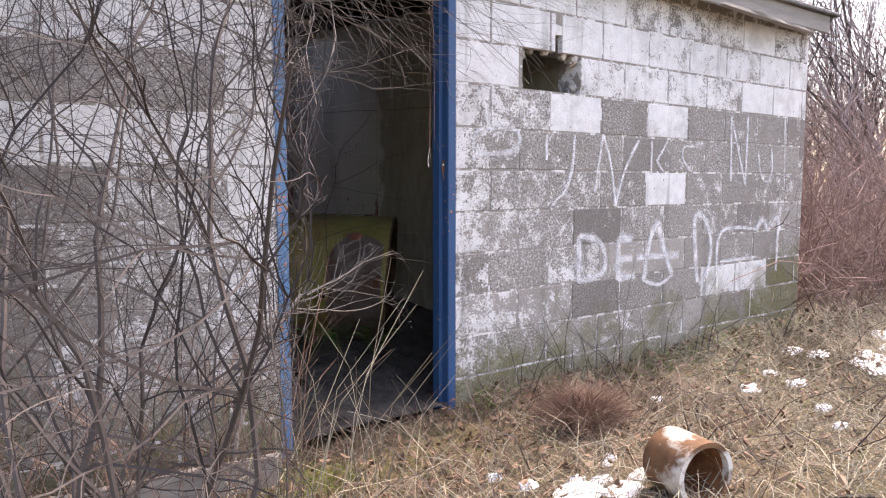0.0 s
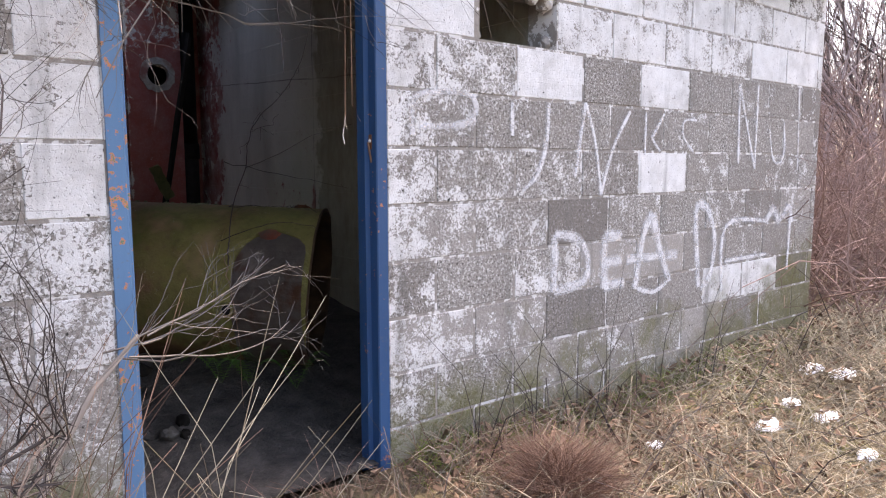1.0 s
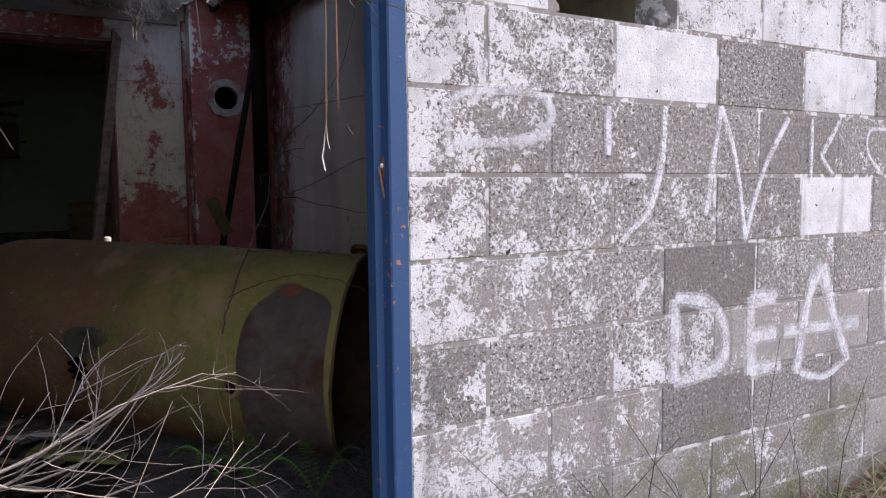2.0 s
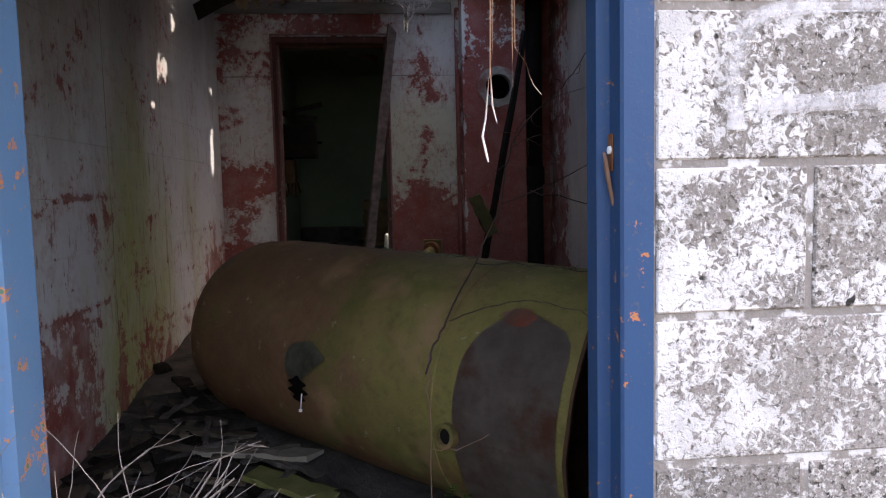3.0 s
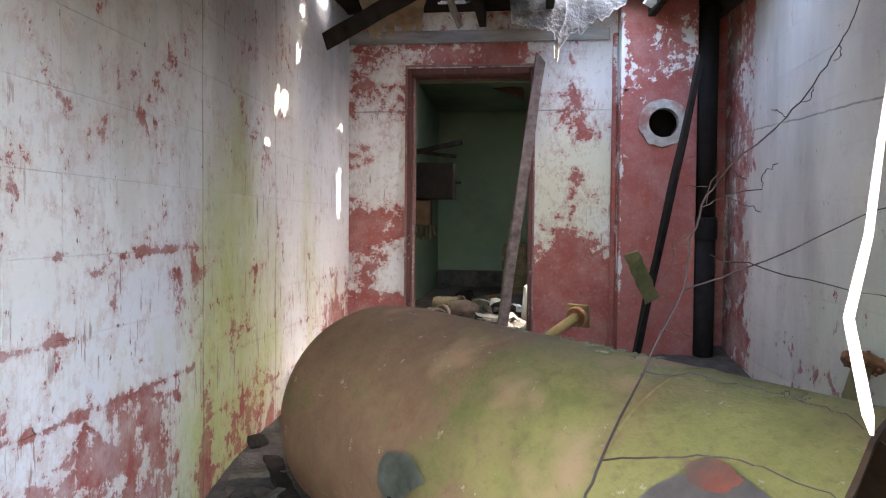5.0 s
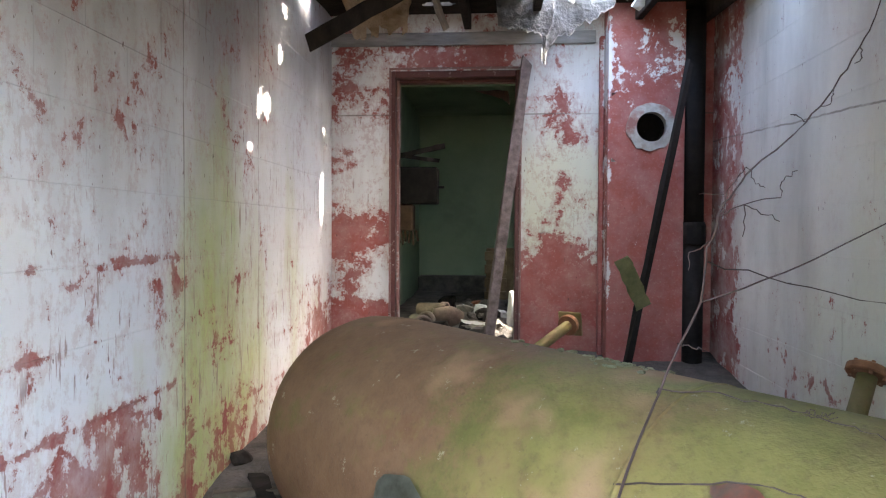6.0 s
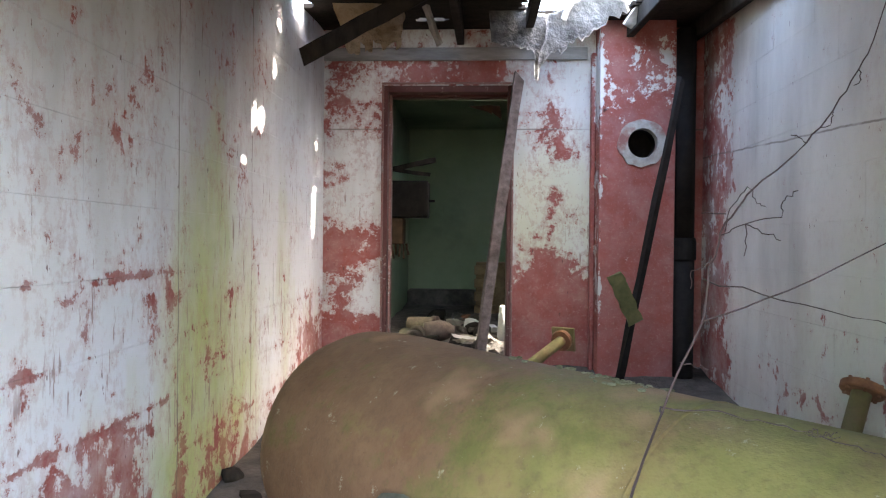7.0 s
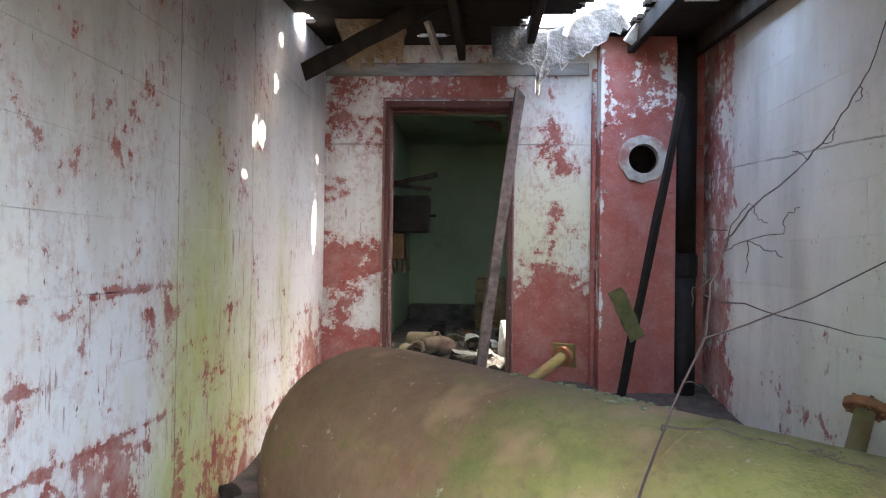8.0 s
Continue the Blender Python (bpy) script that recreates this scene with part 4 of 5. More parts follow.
for k, (x, y, rz) in enumerate(((-0.66, 4.75, 20), (-0.55, 4.95, -35), (-0.62, 5.3, 70))):
    p = tagged(thing("clay_pipe", x, y, 0.57 + 0.03 * (k == 2), 90, 0, rz), "short brown clay pipe lying in rubble", "pipe", "clay pipes")
    part("tube", spin([(0.055, -0.11), (0.06, 0.08), (0.07, 0.09), (0.07, 0.13), (0.05, 0.13), (0.045, -0.11)], 18, caps=False), CLAY, p, smooth=True)


rag("hanging_scrap", ((-0.26, 4.46, 2.13), (-0.05, 4.46, 2.14), (-0.04, 4.45, 2.05), (-0.13, 4.45, 2.085)), 10, 5, 0.012, 0.5, TANK_IN, "dark scrap hanging inside the inner door head", "scrap", 21)
rag("white_scrap", ((-0.36, 4.72, 0.60), (-0.18, 4.66, 0.60), (-0.16, 4.60, 0.585), (-0.34, 4.62, 0.575)), 10, 6, 0.02, 0.3, WHITE_PVC, "crumpled white plastic scrap on the rubble", "scrap", 22)


def chunk(seed, size, flat):
    rnd = random.Random(seed)
    bm = bmesh.new()
    bmesh.ops.create_icosphere(bm, subdivisions=2, radius=1)
    for v in bm.verts:
        v.co *= 1 + 0.35 * noise.noise(v.co * 1.3 + Vector((seed, 0, 0)))
        v.co.x, v.co.y, v.co.z = round(v.co.x * 2.2) / 2.2 * 0.5 + v.co.x * 0.5, v.co.y, v.co.z * flat
    bmesh.ops.scale(bm, vec=(size, size * rnd.uniform(0.6, 1.0), size), verts=bm.verts)
    return bm


tagged(part("cloth_bag", chunk(71, 0.13, 0.62), CLAY, smooth=True, at=pose(-0.46, 4.92, 0.60, 0, 8, 30)), "slumped beige sack lying in the rubble", "sack")


def moss_crust():
    """Crumbs of moss along the top of the tank."""
    rnd = random.Random(12)
    for k in range(44):
        s = rnd.gauss(0.10, 0.07) if k < 30 else rnd.uniform(-0.5, 0.3)
        side = rnd.uniform(-0.02, 0.14)
        axis, across = Vector((0.705, -0.7096, 0)), Vector((0.7096, 0.705, 0))
        p = Vector((0.076, 1.598, 0.515)) + axis * s + across * side
        p.z += math.sqrt(0.391 ** 2 - side ** 2) - s * 0.033
        r = rnd.uniform(0.005, 0.014)
        tagged(part("moss_clump", chunk(80 + k, r, 0.4), MOSS_CRUST, at=pose(p.x, p.y, p.z + 0.002, 0, 0, rnd.uniform(0, 360))), "dry grey-green moss crumb on the tank", "moss", "moss crumbs")


moss_crust()


def scatter_rubble():
    rnd = random.Random(9)
    meshes = [mesh_of(chunk(k, 1.0, rnd.uniform(0.35, 0.8)), "rubble", m) for k, m in enumerate((RUBBLE, RUBBLE, BOARD, OLD_WOOD, RUST, PALE_CEMENT))]
    spots = [(rnd.uniform(-0.7, 0.0), rnd.uniform(4.5, 6.4), rnd.uniform(0.03, 0.11)) for _ in range(60)]
    spots += [(rnd.uniform(-1.12, -0.2), rnd.uniform(0.5, 2.6), rnd.uniform(0.02, 0.07)) for _ in range(70)]
    for x, y, s in spots:
        near_tank = abs((x - 0.076) * 0.709 + (y - 1.598) * 0.704) < 0.40 and -1.0 < (x - 0.076) * 0.704 - (y - 1.598) * 0.709 < 0.85
        if near_tank and y < 3.5:
            continue
        ob = new("rubble", meshes[rnd.choice((0, 0, 1, 1, 1, 2, 3, 3, 3, 4, 4, 5)) if y > 3 else rnd.choice((0, 1, 1, 3, 3, 3))])
        ob.matrix_world = pose(x, y, floor_height(x, y) + s * 0.25, rnd.uniform(-25, 25), rnd.uniform(-25, 25), rnd.uniform(0, 360)) @ Matrix.Scale(s, 4)
        tagged(ob, "lump of dirty rubble on the buried floor", "rubble", "rubble lumps")


scatter_rubble()


def floor_boards():
    rows = [((-0.72, 1.62), (-0.32, 1.50), 0.13, BOARD, 0), ((-0.52, 1.42), (-0.24, 1.24), 0.10, MOSS_WOOD, 0), ((-1.08, 1.34), (-1.02, 0.90), 0.14, WET_WOOD, 1),
            ((-0.95, 2.1), (-0.70, 1.84), 0.05, WET_WOOD, 2), ((-1.0, 1.9), (-0.62, 1.92), 0.06, OLD_WOOD, 3), ((-0.80, 1.5), (-0.78, 1.15), 0.05, OLD_WOOD, 4),
            ((-1.0, 2.35), (-0.80, 2.0), 0.06, OLD_WOOD, 5), ((-0.9, 1.7), (-1.1, 1.4), 0.05, OLD_WOOD, 6), ((-0.62, 1.2), (-0.30, 1.05), 0.08, OLD_WOOD, 7), ((-1.1, 2.2), (-0.85, 2.25), 0.05, WET_WOOD, 8)]
    for k, ((x0, y0), (x1, y1), w, m, s) in enumerate(rows):
        z = 0.035 + 0.012 * (k % 3)
        timber("broken_board", (x0, y0, floor_height(x0, y0) + z), (x1, y1, floor_height(x1, y1) + z), w, 0.018, m, "broken damp board lying in the rubble", "board", 40 + k, (k * 7) % 19 - 9)


floor_boards()


def floor_sticks():
    rnd = random.Random(19)
    for k in range(130):
        x, y, a = rnd.uniform(-1.05, -0.4), rnd.uniform(0.9, 2.5), rnd.uniform(0, math.pi)
        if (x - 0.076) * 0.709 + (y - 1.598) * 0.704 > -0.42:
            continue
        l = rnd.uniform(0.06, 0.18)
        z = floor_height(x, y) + rnd.uniform(0.015, 0.05)
        dx, dy = math.cos(a) * l, math.sin(a) * l
        timber("broken_stick", (max(x - dx, -1.14), y - dy, z), (max(x + dx, -1.13), y + dy, z + rnd.uniform(-0.02, 0.03)), rnd.uniform(0.015, 0.04), 0.014, rnd.choice((OLD_WOOD, WET_WOOD, WET_WOOD, RUBBLE)), "dark broken stick in the rubble", "stick", 100 + k)


floor_sticks()


# sprayed lines as (x, z) points on the front wall, with their width
UPPER = [
    ([(0.39, 1.2), (0.41, 1.34), (0.62, 1.36), (0.69, 1.32), (0.64, 1.25), (0.42, 1.23)], 0.022),
    ([(0.88, 1.34), (0.88, 1.21)], 0.022),
    ([(1.09, 1.35), (1.08, 1.2), (1.03, 1.06), (0.94, 0.99)], 0.022),
    ([(1.32, 1.36), (1.26, 1.04)], 0.022),
    ([(1.32, 1.36), (1.39, 1.2), (1.44, 0.96)], 0.022),
    ([(1.44, 0.96), (1.52, 1.17), (1.64, 1.34)], 0.022),
    ([(1.76, 1.34), (1.76, 1.14)], 0.0176),
    ([(1.91, 1.34), (1.81, 1.22)], 0.0176),
    ([(1.81, 1.22), (1.88, 1.16)], 0.0176),
    ([(2.19, 1.32), (2.08, 1.31), (2.08, 1.23), (2.17, 1.16)], 0.0176),
    ([(2.62, 1.1), (2.6, 1.53)], 0.022),
    ([(2.6, 1.53), (2.8, 1.07)], 0.022),
    ([(2.8, 1.07), (2.8, 1.54)], 0.022),
    ([(2.95, 1.3), (3.0, 1.14), (3.08, 1.1), (3.14, 1.18), (3.12, 1.34)], 0.022),
    ([(3.29, 1.56), (3.32, 1.06)], 0.0176),
]
LOWER = [
    ([(1.14, 0.55), (1.14, 0.8)], 0.032),
    ([(1.14, 0.8), (1.29, 0.77), (1.36, 0.67), (1.33, 0.58), (1.14, 0.55)], 0.032),
    ([(1.48, 0.53), (1.47, 0.78)], 0.032),
    ([(1.47, 0.77), (1.6, 0.77)], 0.032),
    ([(1.48, 0.65), (1.6, 0.65)], 0.032),
    ([(1.48, 0.54), (1.63, 0.54)], 0.032),
    ([(1.71, 0.5), (1.77, 0.76), (1.84, 0.86)], 0.032),
    ([(1.84, 0.86), (1.9, 0.69), (2.0, 0.51)], 0.032),
    ([(1.64, 0.65), (2.06, 0.64)], 0.032),
    ([(1.73, 0.50), (1.86, 0.47), (1.98, 0.51)], 0.020),
    ([(2.27, 0.45), (2.22, 0.85), (2.33, 0.86), (2.41, 0.7), (2.38, 0.51), (2.29, 0.44)], 0.032),
    ([(2.50, 0.40), (2.52, 0.76), (2.95, 0.77)], 0.020),
    ([(2.95, 0.76), (3.05, 0.83), (3.12, 0.76), (3.24, 0.84), (3.28, 0.74)], 0.034),
    ([(3.26, 0.80), (3.25, 0.45)], 0.028),
    ([(2.52, 0.565), (2.98, 0.57)], 0.018),
]


# ---------------------------------------------------------------- graffiti
def stroke(bm, pts, width, y=-0.0045):
    """A sprayed line on the wall: a ribbon along (x, z) points, smoothed."""
    p = [Vector((x, 0, z)) for x, z in pts]
    line = []
    for i in range(len(p) - 1):
        a, b, c, d = p[max(i - 1, 0)], p[i], p[i + 1], p[min(i + 2, len(p) - 1)]
        for k in range(5):
            t = k / 5
            line.append(0.5 * ((2 * b) + (c - a) * t + (2 * a - 5 * b + 4 * c - d) * t * t + (3 * b - 3 * c + d - a) * t ** 3))
    line.append(p[-1])
    prev = None
    for i, q in enumerate(line):
        d = (line[min(i + 1, len(line) - 1)] - line[max(i - 1, 0)]).normalized()
        s = Vector((-d.z, 0, d.x)) * width * 0.5 * (0.8 + 0.35 * noise.noise(q * 9))
        pair = [bm.verts.new((q.x + s.x, y, q.z + s.z)), bm.verts.new((q.x - s.x, y, q.z - s.z))]
        if prev:
            bm.faces.new((prev[0], pair[0], pair[1], prev[1]))
        prev = pair


def letters(name, strokes, label, faint=0):
    g = tagged(thing(name), label, "graffiti")
    for k, (pts, w) in enumerate(strokes):
        haze = bmesh.new()
        stroke(haze, pts, w * 1.5, -0.0035 - 0.0002 * (k % 5))
        part("overspray", haze, SPRAY_FAINT, g)
        bm = bmesh.new()
        stroke(bm, pts, w * 0.85, -0.0050 - 0.0006 * (k % 5))
        part("paint_line", bm, SPRAY_FAINT if k < faint else SPRAY, g)


letters("graffiti_upper", UPPER, "white sprayed words PUNKS NOT on the block wall", 1)
letters("graffiti_lower", [(p, w * 1.35) for p, w in LOWER], "white sprayed word DEAD and a painted box on the wall")


# ---------------------------------------------------------------- growth outside
def clear_of_path(p):
    """Keeps growth off the way that leads to the door."""
    line = -1.3 + (p.x + 0.35) * 0.944 if p.x < -0.35 else -1.3 + (p.x + 0.35) * 1.9
    return p.x < -1.77 + (p.y + 2.66) * 0.44 + 0.06 * p.z and p.x < -0.85 and p.z > -0.02 and p.y > line + 0.42 and p.y < -0.02


def bush():
    b = tagged(thing("bare_shrub", -1.5, -1.15, 0), "leafless grey shrub growing before the block wall", "shrub")
    rnd = random.Random(21)
    inv = b.matrix_world.inverted()
    for k in range(14):
        tb = Tubes()
        start = Vector((-1.42 + rnd.uniform(-0.3, 0.3), -1.1 + rnd.uniform(-0.25, 0.3), -0.02)) if k < 8 else Vector((-1.75 + rnd.uniform(-0.5, 0.35), -0.55 + rnd.uniform(-0.2, 0.2), -0.02))
        way = Vector((rnd.uniform(-0.45, 0.5), rnd.uniform(-0.25, 0.25), 1))
        branch(tb, rnd, start, way, rnd.uniform(1.6, 2.4), rnd.uniform(0.006, 0.0105), 3, 0.95, 0.15, 0.0, clear_of_path, (5, 8), steps=14)
        if tb.v:
            ob = tb.object("stem", TWIG, None)
            ob.data.transform(inv)
            ob.parent = b
    return b


bush()


def sprays():
    """Twigs that reach across the doorway."""
    rnd = random.Random(8)
    s = tagged(thing("doorway_branch", -0.80, -0.28, 0), "bare branch reaching across the doorway at knee height", "branch")
    def limb(tubes, owner, name="limb"):
        if tubes.v:
            ob = tubes.object(name, GREY_TWIG, None)
            ob.data.transform(owner.matrix_world.inverted())
            ob.parent = owner

    tb = Tubes()
    tb.add([Vector((-0.98, -0.35, -0.02)), Vector((-0.93, -0.32, 0.22)), Vector((-0.84, -0.28, 0.42)), Vector((-0.74, -0.24, 0.56)), Vector((-0.62, -0.20, 0.67))], 0.011, 0.007, 6)

    limb(tb, s, "stem")

    def in_opening(p):
        return p.x < -0.03 and -0.34 < p.y < -0.06 and 0.45 < p.z < 0.775 + 0.55 * min(0.22, max(0, -0.10 - p.x))

    for k in range(6):
        way = Vector((0.95, rnd.uniform(-0.12, 0.10), 0.34 - 0.12 * k))
        start = (-0.66 + rnd.uniform(-0.05, 0.06), -0.20 + rnd.uniform(-0.03, 0.03), 0.67 - 0.012 * k)
        tb = Tubes()
        branch(tb, rnd, start, way, rnd.uniform(0.62, 0.80) - 0.045 * k, 0.0034, 2, 0.85, 0.12, -0.025, in_opening, (3, 4), steps=11)
        limb(tb, s)
    s2 = tagged(thing("overhanging_branch", -1.2, -0.4, 1.9), "tangle of bare twigs hanging over the door head", "branch")
    for k in range(17):
        tb = Tubes()
        start = Vector((-1.15 + rnd.uniform(-0.2, 0.3), -0.45 + rnd.uniform(-0.12, 0.2), 1.75 + rnd.uniform(-0.15, 0.4)))
        way = Vector((1, rnd.uniform(-0.15, 0.12), rnd.uniform(-0.22, 0.12)))
        branch(tb, rnd, start, way, rnd.uniform(0.7, 1.25), 0.0045, 2, 0.5, 0.075, 0.008, lambda p: p.z > 1.45 and p.y > -0.75 and p.y < -0.03, (4, 7), steps=12)
        limb(tb, s2)
    for k in range(6):
        tb = Tubes()
        start = Vector((-0.68 + 0.03 * k, -0.26 + rnd.uniform(-0.06, 0.06), 2.0 + rnd.uniform(-0.1, 0.05)))
        branch(tb, rnd, start, (rnd.uniform(-0.2, 0.25), rnd.uniform(-0.1, 0.1), -1), rnd.uniform(0.45, 0.85), 0.004, 2, 0.7, 0.25, 0.0, lambda p: p.x < -0.47 and p.y < -0.17 and p.z > 1.15, (2, 4))
        limb(tb, s2)


sprays()


def vine(name, label, lines, material, seed, r=0.003, kids=0, reach=0.15, wobble=0.004):
    rnd = random.Random(seed)
    g = tagged(thing(name, *lines[0][0]), label, "vine")
    inv = g.matrix_world.inverted()
    for k, line in enumerate(lines):
        tb = Tubes()
        pts = []
        for a, b in zip(line, line[1:]):
            a, b = Vector(a), Vector(b)
            for i in range(4):
                p = a.lerp(b, i / 4)
                pts.append(p + Vector((rnd.gauss(0, 1), rnd.gauss(0, 1), rnd.gauss(0, 1))) * wobble * (1 if pts else 0))
        pts.append(Vector(line[-1]))
        tb.add(pts, r if k == 0 else r * (0.7 if (pts[0] - pts[-1]).length > 0.25 else 0.4), r * 0.3, 5)
        for _ in range(kids):
            p = rnd.choice(pts[1:])
            branch(tb, rnd, p, (rnd.gauss(0, 1), rnd.gauss(0, 0.5), rnd.gauss(0.2, 1)), rnd.uniform(0.3, 1) * reach, r * 0.45, 1, 0.8, 0.2, 0, None, (0, 2))
        ob = tb.object("stem", material, None)
        ob.data.transform(inv)
        ob.parent = g
    return g


vine("climbing_vine", "thin brown vine climbing in front of the tank", [
    [(0.026, 0.807, 0.68), (0.05, 0.87, 0.736), (0.093, 0.953, 0.788), (0.205, 1.172, 0.911), (0.291, 1.213, 1.084), (0.308, 1.22, 1.191), (0.337, 1.22, 1.278), (0.383, 1.22, 1.338), (0.49, 1.22, 1.438), (0.54, 1.22, 1.498), (0.589, 1.22, 1.58), (0.617, 1.22, 1.64), (0.66, 1.22, 1.80), (0.69, 1.22, 2.151)],
    [(0.291, 1.213, 1.084), (0.454, 1.219, 1.145), (0.669, 1.244, 1.248), (0.927, 1.262, 1.317)],
    [(0.337, 1.222, 1.262), (0.339, 1.22, 1.299), (0.362, 1.22, 1.33), (0.382, 1.22, 1.349), (0.399, 1.22, 1.321), (0.415, 1.22, 1.311)],
    [(0.329, 1.22, 1.255), (0.375, 1.22, 1.278), (0.446, 1.22, 1.295), (0.445, 1.22, 1.322), (0.466, 1.22, 1.335), (0.476, 1.22, 1.344)],
    [(0.375, 1.22, 1.277), (0.408, 1.22, 1.262), (0.444, 1.22, 1.245)],
    [(0.376, 1.22, 1.276), (0.374, 1.22, 1.214)],
    [(0.338, 1.22, 1.297), (0.29, 1.22, 1.298)],
    [(0.310, 1.22, 1.205), (0.273, 1.22, 1.182), (0.271, 1.22, 1.148)],
    [(0.541, 1.22, 1.498), (0.541, 1.22, 1.481), (0.519, 1.22, 1.468)],
    [(0.49, 1.22, 1.438), (0.474, 1.22, 1.455), (0.461, 1.22, 1.453)],
    [(0.589, 1.22, 1.58), (0.593, 1.22, 1.558), (0.579, 1.22, 1.55)],
    [(0.247, 1.20, 1.005), (0.276, 1.21, 0.997), (0.31, 1.22, 0.987)],
    [(0.205, 1.172, 0.911), (0.229, 1.283, 0.892), (0.321, 1.252, 0.899), (0.39, 1.186, 0.897), (0.439, 1.128, 0.893), (0.502, 1.056, 0.889), (0.531, 1.019, 0.886), (0.57, 0.95, 0.85)],
    [(0.455, 1.115, 0.893), (0.462, 1.105, 0.905), (0.470, 1.098, 0.893), (0.478, 1.09, 0.902), (0.486, 1.085, 0.89), (0.494, 1.075, 0.899)],
    [(0.452, 1.118, 0.893), (0.466, 1.108, 0.889), (0.480, 1.09, 0.896), (0.49, 1.08, 0.906)],
    [(0.107, 1.148, 0.741), (0.193, 0.956, 0.814), (0.274, 0.899, 0.837), (0.336, 0.84, 0.842), (0.411, 0.781, 0.825), (0.476, 0.721, 0.792)]], VINE_BARK, 4, 0.0030, 0, 0.035, 0.002)
vine("dry_stalk", "pale thin dry stalk standing before the tank", [
    [(0.04, 0.885, 0.71), (0.036, 0.83, 0.60), (0.03, 0.74, 0.42), (0.03, 0.70, 0.06)],
    [(0.032, 0.734, 0.517), (0.095, 0.726, 0.516), (0.168, 0.723, 0.55)]], PALE_TWIG, 15, 0.0026, 0, 0.03, 0.003)
vine("barbed_strand", "rusty wire strand slung along the partition wall", [[(0.62, 2.3, 1.12), (0.85, 2.2, 1.06), (1.08, 2.05, 1.0), (1.19, 1.7, 0.95)]], DARK_TWIG, 5, 0.0028, 3, 0.03)


def hanging_blades():
    """Dry flat leaf blades, tan above and pale at the tip, hanging in the door opening."""
    n = Nodes("pale_tipped_dry_leaf_blade")
    col = n.mix(n.step(n.axis(2), 1.26, 1.20), n.mix(n.noise(60, 3), (0.30, 0.145, 0.085), (0.46, 0.27, 0.17)), (0.66, 0.62, 0.57))
    n.bump(n.noise(300, 3), 0.4, 0.001)
    m = n.done(col, 0.6)
    g = tagged(thing("dry_hanging_blades", 0.054, -0.10, 2.03), "dry flat leaf blades hanging from the door head, pale tips", "dry leaves")
    inv = Matrix.Translation((-0.005, 0, 0)) @ pose(0.054, -0.10, 2.03).inverted()
    rows = (((0.062, -0.10, 2.03), (0.060, -0.112, 1.60), (0.056, -0.115, 1.285), (0.051, -0.115, 1.249), (0.047, -0.115, 1.208), (0.043, -0.115, 1.188), (0.049, -0.115, 1.160)),
            ((0.060, -0.112, 1.60), (0.053, -0.114, 1.262), (0.055, -0.114, 1.222), (0.060, -0.114, 1.202)),
            ((0.085, -0.09, 2.03), (0.080, -0.113, 1.60), (0.078, -0.115, 1.285), (0.078, -0.115, 1.241)),
            ((0.080, -0.113, 1.60), (0.081, -0.115, 1.285), (0.093, -0.113, 1.269), (0.097, -0.113, 1.255), (0.102, -0.113, 1.244), (0.111, -0.113, 1.233)))
    for k, line in enumerate(rows):
        w = (0.0015, 0.0011, 0.0009, 0.0007)[k]
        bm = bmesh.new()
        pts = [Vector(a).lerp(Vector(b), i / 6) for a, b in zip(line, line[1:]) for i in range(6)] + [Vector(line[-1])]
        rings = []
        for i, p in enumerate(pts):
            f = i / (len(pts) - 1)
            a = 0.5 + 2.6 * f + k
            d = Vector((math.cos(a), 0.5 * math.sin(a), 0.0)) * w * (0.75 + 0.35 * noise.noise(p * 40) + 0.25 * f) * (0.35 if i == len(pts) - 1 else 1)
            t = Vector((0.0, 0.0006, 0.0))
            rings.append([bm.verts.new(inv @ (p + q)) for q in (-d, -t, d, t)])
        for a, b in zip(rings, rings[1:]):
            for q in range(4):
                bm.faces.new((a[q], a[(q + 1) % 4], b[(q + 1) % 4], b[q]))
        ob = part("blade", bm, m, None)
        ob.parent = g


hanging_blades()
vine("hanging_twig", "dry stem hanging before the doorway", [[(-0.25, -0.2, 2.02), (-0.22, -0.22, 1.7), (-0.2, -0.2, 1.35)], [(-0.05, -0.2, 2.02), (-0.03, -0.24, 1.75), (-0.06, -0.25, 1.5)]], TWIG, 9, 0.0022, 3, 0.18)


def blades(name, count, where, height, lean, r, material, label, seed, category="grass"):
    """Dry stalks as one object; where(rnd) gives x, y."""
    rnd = random.Random(seed)
    tb = Tubes()
    for _ in range(count):
        x, y = where(rnd)
        h = height * rnd.uniform(0.4, 1.3)
        a, l = rnd.uniform(0, 2 * math.pi), rnd.uniform(0.3, 1) * lean
        z = ground_height(x, y) - 0.01 if y < 0.05 else floor_height(x, y)
        d = Vector((math.cos(a) * math.sin(l), math.sin(a) * math.sin(l), math.cos(l)))
        e = (d + Vector((math.cos(a) * 0.5, math.sin(a) * 0.5, -0.35 * l))).normalized()
        p0 = Vector((x, y, z))
        p1 = p0 + d * h * 0.5
        p2 = p1 + e * h * 0.5
        if p2.z < z:
            p2.z = z + rnd.uniform(0, 0.02)
        tb.add([p0, p1, p2], r * rnd.uniform(0.6, 1.3), r * 0.3, 3)
    return tagged(tb.object(name, material), label, category, kind="stuff")


def lawn(r):
    while True:
        x, y = r.uniform(-2.6, 6.5), -abs(r.gauss(0, 1.5)) - 0.02
        if y > -4.2 and not (-0.85 < x < 0.4 and y > -0.55 and r.random() < 0.8):
            return x, y


